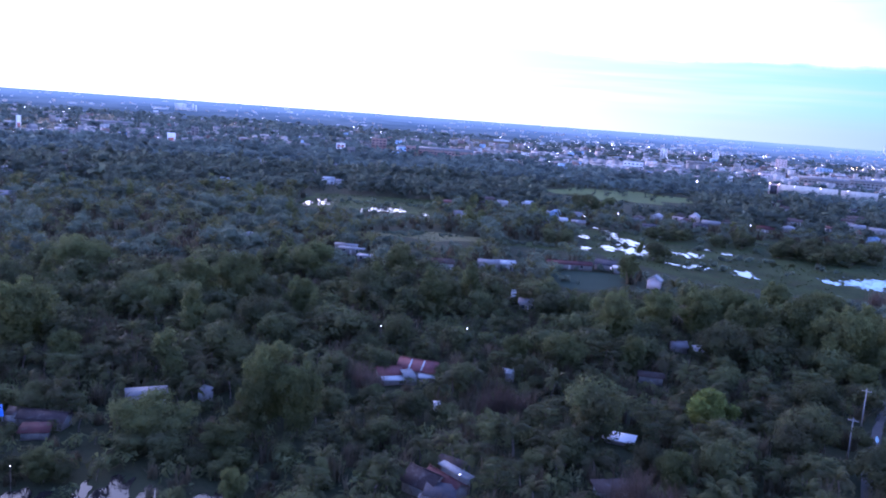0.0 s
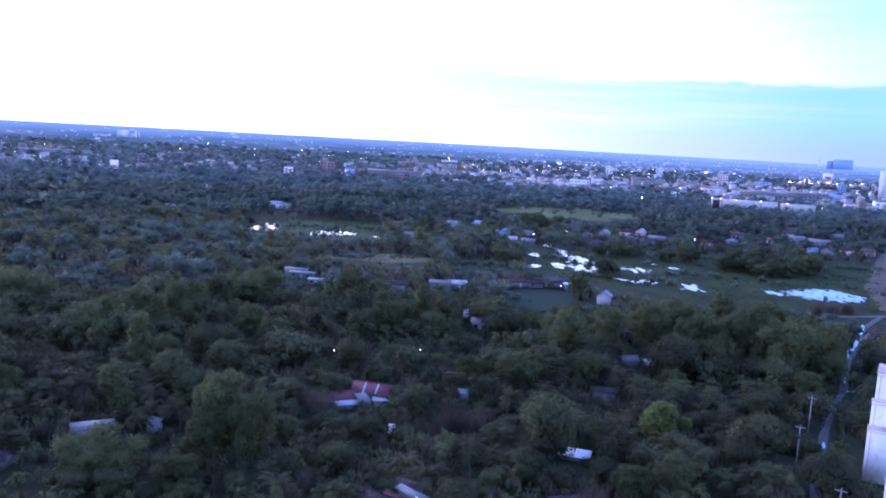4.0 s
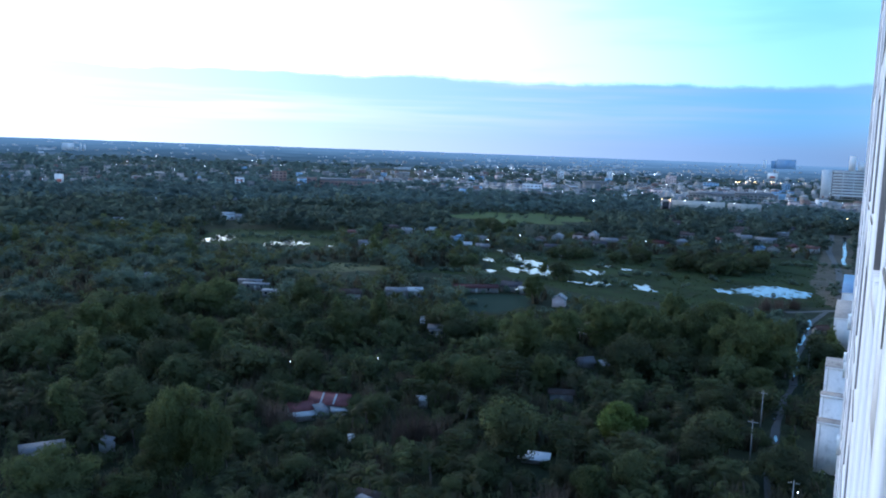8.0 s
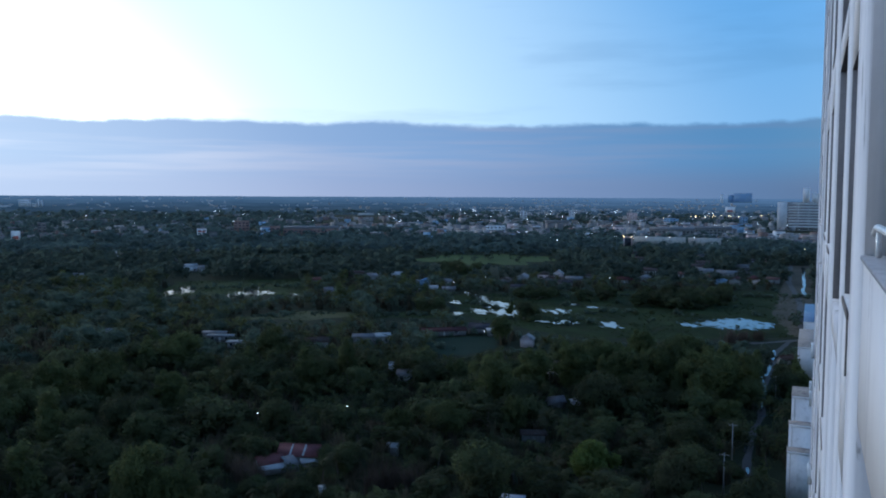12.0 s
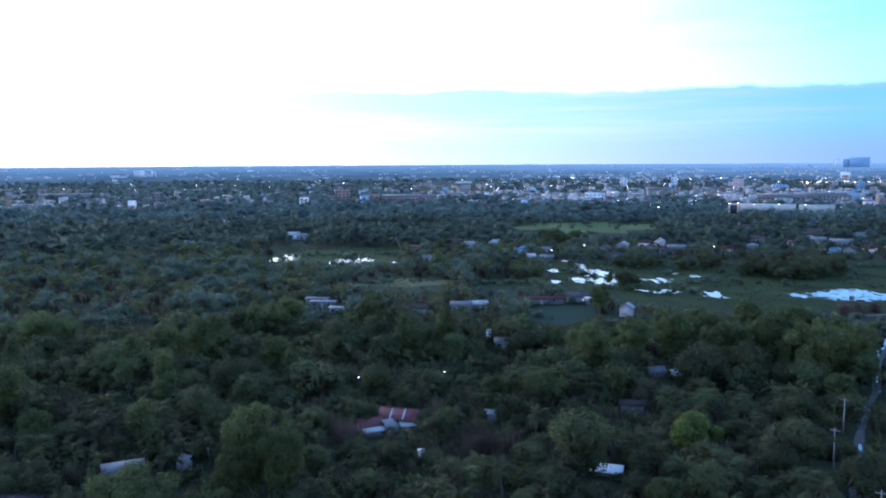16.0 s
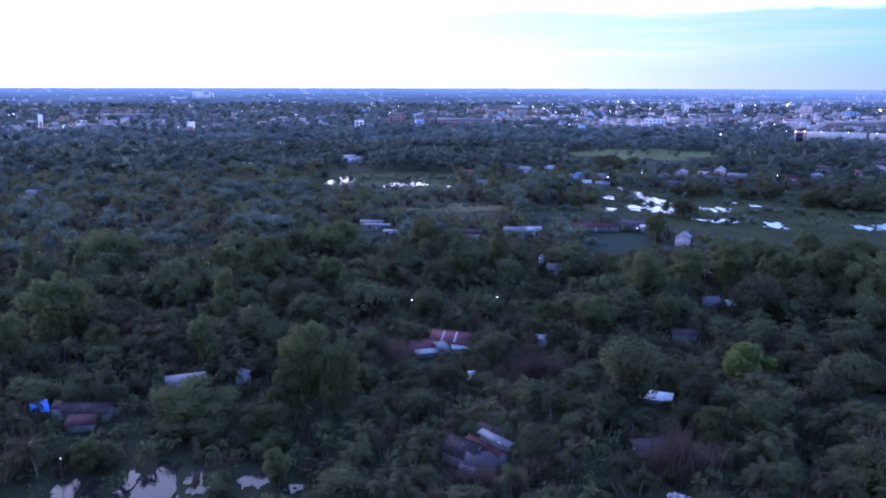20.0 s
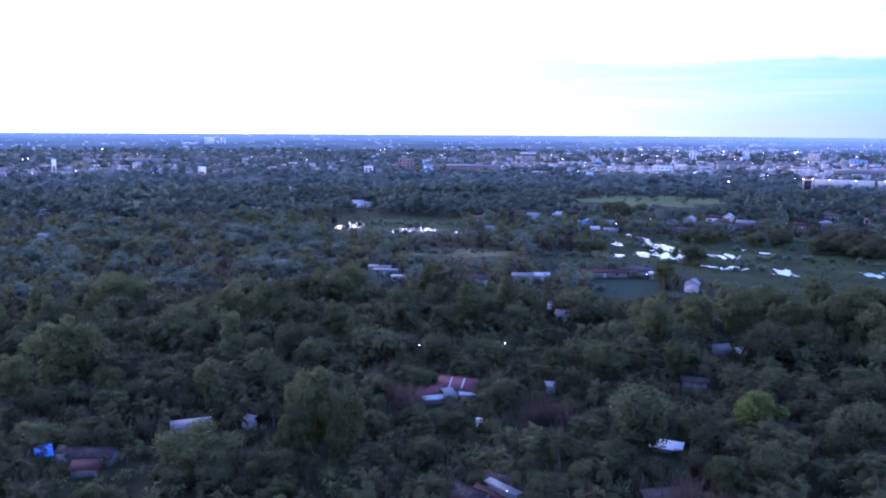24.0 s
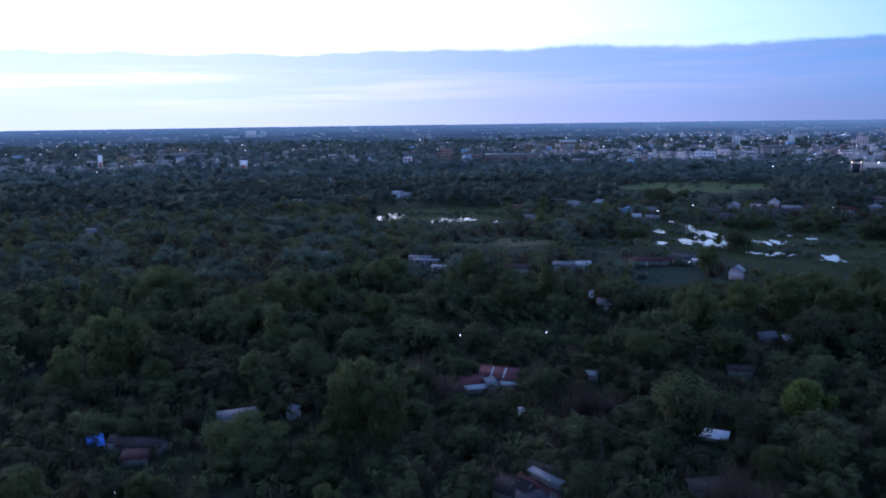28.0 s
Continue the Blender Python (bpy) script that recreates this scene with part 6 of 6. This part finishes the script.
def wood():
    """The near wood plant by plant up to the limits; the rest joined."""
    for r0, r1, gap, rich in ((88, 300, 4.7, True), (300, 560, 5.7, False)):
        x, y = scatter(r0, r1, gap)
        order = np.argsort(np.hypot(x, y))
        x, y = x[order], y[order]
        kinds = species(x, y)
        wave = np.array([noise.noise((px / 40, py / 40, 8.0)) + 0.5 * noise.noise((px / 13, py / 13, 9.0)) for px, py in zip(x, y)])
        scale = (rng.uniform(0.68, 1.02, len(x)) + 0.30 * wave) * (1.0 if rich else 1.12)
        big = np.isin(kinds, ("round", "wide", "tall"))
        scale = np.where(big, scale * rng.choice([0.85, 1.1, 1.5], len(x), p=[0.5, 0.32, 0.18]), scale).clip(0.5, 1.6)
        if rich:
            patch = np.array([noise.noise((px / 45, py / 45, 14.0)) for px, py in zip(x, y)])
            lead = np.flatnonzero(np.isin(kinds, ("round", "wide", "tall")) & (rng.random(len(x)) < np.where(np.hypot(x, y) < 190, 0.06, 0.16 + 0.30 * (patch > 0.05))))
            chosen = []
            for i in lead:
                if all((x[i] - x[q]) ** 2 + (y[i] - y[q]) ** 2 > 49 for q in chosen):
                    chosen.append(i)
            grove = (x > 82) & (x < 178) & (y > 203) & (y < 308)
            scale[grove] = rng.uniform(0.8, 1.55, grove.sum())
            near = (np.hypot(x, y) < 190) & np.isin(kinds, ("round", "wide", "tall"))
            scale[near] *= 0.78
            scale[kinds == "palm"] *= 1.02
            scale[chosen] = rng.uniform(1.2, 1.55, len(chosen))
            for i in chosen:
                under = (np.hypot(x - x[i], y - y[i]) < 5.2) & (np.arange(len(x)) != i)
                scale[under] *= 0.72
        bank = np.hypot(x + 45, y - 128) < 24
        scale[bank] *= 0.55
        tall = np.array([HEIGHT[k] for k in kinds]) * np.minimum(scale, 1.35 + 0.1 * scale)
        bad = blocked(x, y, tall)
        kinds[bad] = "bush"
        scale[bad] = rng.uniform(0.5, 1.3, bad.sum())
        keep = ~(bad & blocked(x, y, np.full(len(x), 2.2))) | (bad & (rng.random(len(x)) < 0.03) & (np.hypot(x, y) > 300))
        x, y, kinds, scale = x[keep], y[keep], kinds[keep], scale[keep]
        if not rich:
            line = [(a[0] + (b[0] - a[0]) * t + rng.uniform(-1.5, 1.5), a[1] + (b[1] - a[1]) * t + rng.normal(0, 3.0)) for a, b in HEDGES for t in np.arange(0, 1, 1.3 / math.dist(a, b)) if rng.random() < 0.6]
            x, y = np.append(x, [p[0] for p in line]), np.append(y, [p[1] for p in line])
            kinds, scale = np.append(kinds, ["bush"] * len(line)), np.append(scale, rng.uniform(0.45, 1.0, len(line)))
        single = np.zeros(len(x), bool)
        if rich:
            left = dict(LIMIT)
            for i, k in enumerate(kinds):
                if left[k] > 0:
                    left[k] -= 1
                    single[i] = True
                    plant_at(k, i % 2, x[i], y[i], scale[i], i * 2.39, random.uniform(0.85, 1.1) * min(1.0, 1.35 / scale[i] + 0.1) * (0.86 if k == "palm" else 1.0))
        rest = ~single
        if rich:
            ux, uy = scatter(88, 300, 4.5)
            uh = rng.uniform(1.8, 4.4, len(ux))
            free = ~blocked(ux, uy, uh)
            UNDER.append((ux[free], uy[free], uh[free]))
        pour(kinds[rest], x[rest], y[rest], scale[rest], np.minimum(scale[rest], 1.3) * rng.uniform(0.85, 1.1, rest.sum()), rich)


wood()


def joined(name, lumps, material, label, category):
    offsets = np.cumsum([0] + [len(v) for v, f in lumps[:-1]])
    verts = np.concatenate([v for v, f in lumps])
    faces = np.concatenate([f + o for (v, f), o in zip(lumps, offsets)])
    tri = faces[:, 2] == faces[:, 3]
    for suffix, sel, k in (("quads", ~tri, 4), ("tris", tri, 3)):
        if sel.any():
            used, back = np.unique(faces[sel][:, :k], return_inverse=True)
            tagged(new(name, mesh_of(name, verts[used], back.reshape(-1, k), material)), label, category, kind="stuff")


def tussocks():
    """Sedge tufts over the marsh and the fields."""
    x, y = scatter(300, 600, 3.6)
    on = np.zeros(len(x), bool)
    for poly in FIELDS:
        on |= inside(x, y, poly)
    rough = np.array([noise.noise((px / 16, py / 30, 2.0)) + 0.5 * noise.noise((px / 5, py / 9, 5.0)) for px, py in zip(x, y)])
    on &= rough > -0.05
    for px, py, hx, hy in POOLS + WEST_POOLS:
        on &= ((x - px) / hx) ** 2 + ((y - py) / hy) ** 2 > 0.75
    x, y = x[on], y[on]
    v, f = blade_set(7, 0.55, 400, 0.22, 0.8)
    spin, sc = rng.uniform(0, 6.28, len(x)), rng.uniform(0.5, 1.3, len(x))[:, None]
    c, s = np.cos(spin)[:, None], np.sin(spin)[:, None]
    verts = np.stack([x[:, None] + sc * (c * v[:, 0] - s * v[:, 1]), y[:, None] + sc * (s * v[:, 0] + c * v[:, 1]), sc * v[:, 2] * np.ones((len(x), 1))], -1).reshape(-1, 3)
    joined("marsh_sedge", [(verts, (f[None] + np.arange(len(x))[:, None, None] * len(v)).reshape(-1, 4))], "sedge", "tufts of green sedge over the marsh", "grass")


def undergrowth():
    """Ferns and shrubs that close the ground between the near trees."""
    x, y, h = UNDER[0]
    lumps = []
    for k in range(4):
        v, f = leaf_cloud(46, crown_lobes("bush", 500 + k), 0.46, 0.3, 500 + k) if k < 3 else blade_set(12, 2.6, 500 + k, 0.17, 0.7)
        at = np.arange(len(x)) % 4 == k
        n = int(at.sum())
        spin = rng.uniform(0, 6.28, n)
        c, s, sc = np.cos(spin)[:, None], np.sin(spin)[:, None], rng.uniform(0.8, 1.4, n)[:, None]
        verts = np.stack([x[at][:, None] + sc * (c * v[:, 0] - s * v[:, 1]), y[at][:, None] + sc * (s * v[:, 0] + c * v[:, 1]), v[:, 2] / 2.6 * h[at][:, None] - 0.1], -1).reshape(-1, 3)
        lumps.append((verts, (f[None] + np.arange(n)[:, None, None] * len(v)).reshape(-1, 4)))
    joined("undergrowth", lumps[:3], "leaf", "dense shrubs under the trees", "undergrowth")
    joined("undergrowth", lumps[3:], "reed", "dense blades and ferns under the trees", "undergrowth")


WORDS = {"mid_leaf_haze": ("wood_canopy", "dense green canopy of the wood's far side, tinted blue for haze"), "olive": ("olive_wood", "olive-green slender trees of the wood"), "leaf": ("wood_canopy", "dense dark green canopy of the swampy wood"), "palm": ("palm_grove", "mass of coconut palm crowns in the wood"), "reed": ("nipa_thicket", "thicket of greyish nipa blades in the wood")}


tussocks()
undergrowth()
for key, lumps in STUFF.items():
    joined(WORDS[key][0], lumps, key, WORDS[key][1], "woods")


def far_wood():
    """Tree clumps from half a kilometre to the town and between its houses."""
    lumps, middle = [], []
    for r0, r1, gap, count, size, wide in ((560, 800, 9.2, 18, 1.8, 1.35), (800, 1060, 11.0, 13, 2.1, 1.5), (1060, 1900, 17, 7, 2.4, 1.5), (1900, 2500, 30, 8, 2.8, 2.0)):
        x, y = scatter(r0, r1, gap, -37, 36)
        r, a = np.hypot(x, y), np.degrees(np.arctan2(x, y))
        if r0 > 1000:
            patch = np.array([noise.noise((px / 150, py / 150, 5.0)) for px, py in zip(x, y)])
            keep = patch > np.where(a < 0, -0.22, np.where(r > 1200, 0.10, 0.0))
            x, y, r = x[keep], y[keep], r[keep]
        swell = np.array([noise.noise((px / 55, py / 90, 21.0)) + 0.6 * noise.noise((px / 17, py / 24, 23.0)) for px, py in zip(x, y)])
        h = (rng.lognormal(-0.05, 0.26, len(x)) + 0.55 * swell).clip(0.4, 1.7)
        if r0 < 1000:
            hidden = blocked(x, y, 8.0 * h)
            lone = hidden & (rng.random(len(x)) < 0.2) & inside(x, y, CLEAR_POLY[2])
            h = np.where(lone, h * 0.6, h)
            keep = ~hidden | lone
            x, y, r, h = x[keep], y[keep], r[keep], h[keep]
        for k in range(5):
            v, f = crown(int(count * 1.8), crown_lobes(("round", "wide", "tall", "round", "wide")[k], 30 + k), size * 0.78, 1, 300 + k, 0.1, 2)
            at = np.arange(len(x)) % 5 == k
            n = int(at.sum())
            spin = rng.uniform(0, 6.28, n)
            c, s, sc = np.cos(spin)[:, None], np.sin(spin)[:, None], (h[at] * wide)[:, None]
            z = ground_height(r[at])[:, None] + v[:, 2] * h[at][:, None] * (1.0 if r0 < 1900 else 1.1)
            verts = np.stack([x[at][:, None] + sc * (c * v[:, 0] - s * v[:, 1]), y[at][:, None] + sc * (s * v[:, 0] + c * v[:, 1]), z], -1).reshape(-1, 3)
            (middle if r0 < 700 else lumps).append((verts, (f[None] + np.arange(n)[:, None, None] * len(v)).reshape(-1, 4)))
    joined("far_wood", middle, "mid_leaf_haze", "dark green woods behind the marsh, tinted for haze", "woods")
    joined("far_wood", lumps, "far_leaf_haze", "distant dark green woods before and within the town, tinted for haze", "woods")


far_wood()
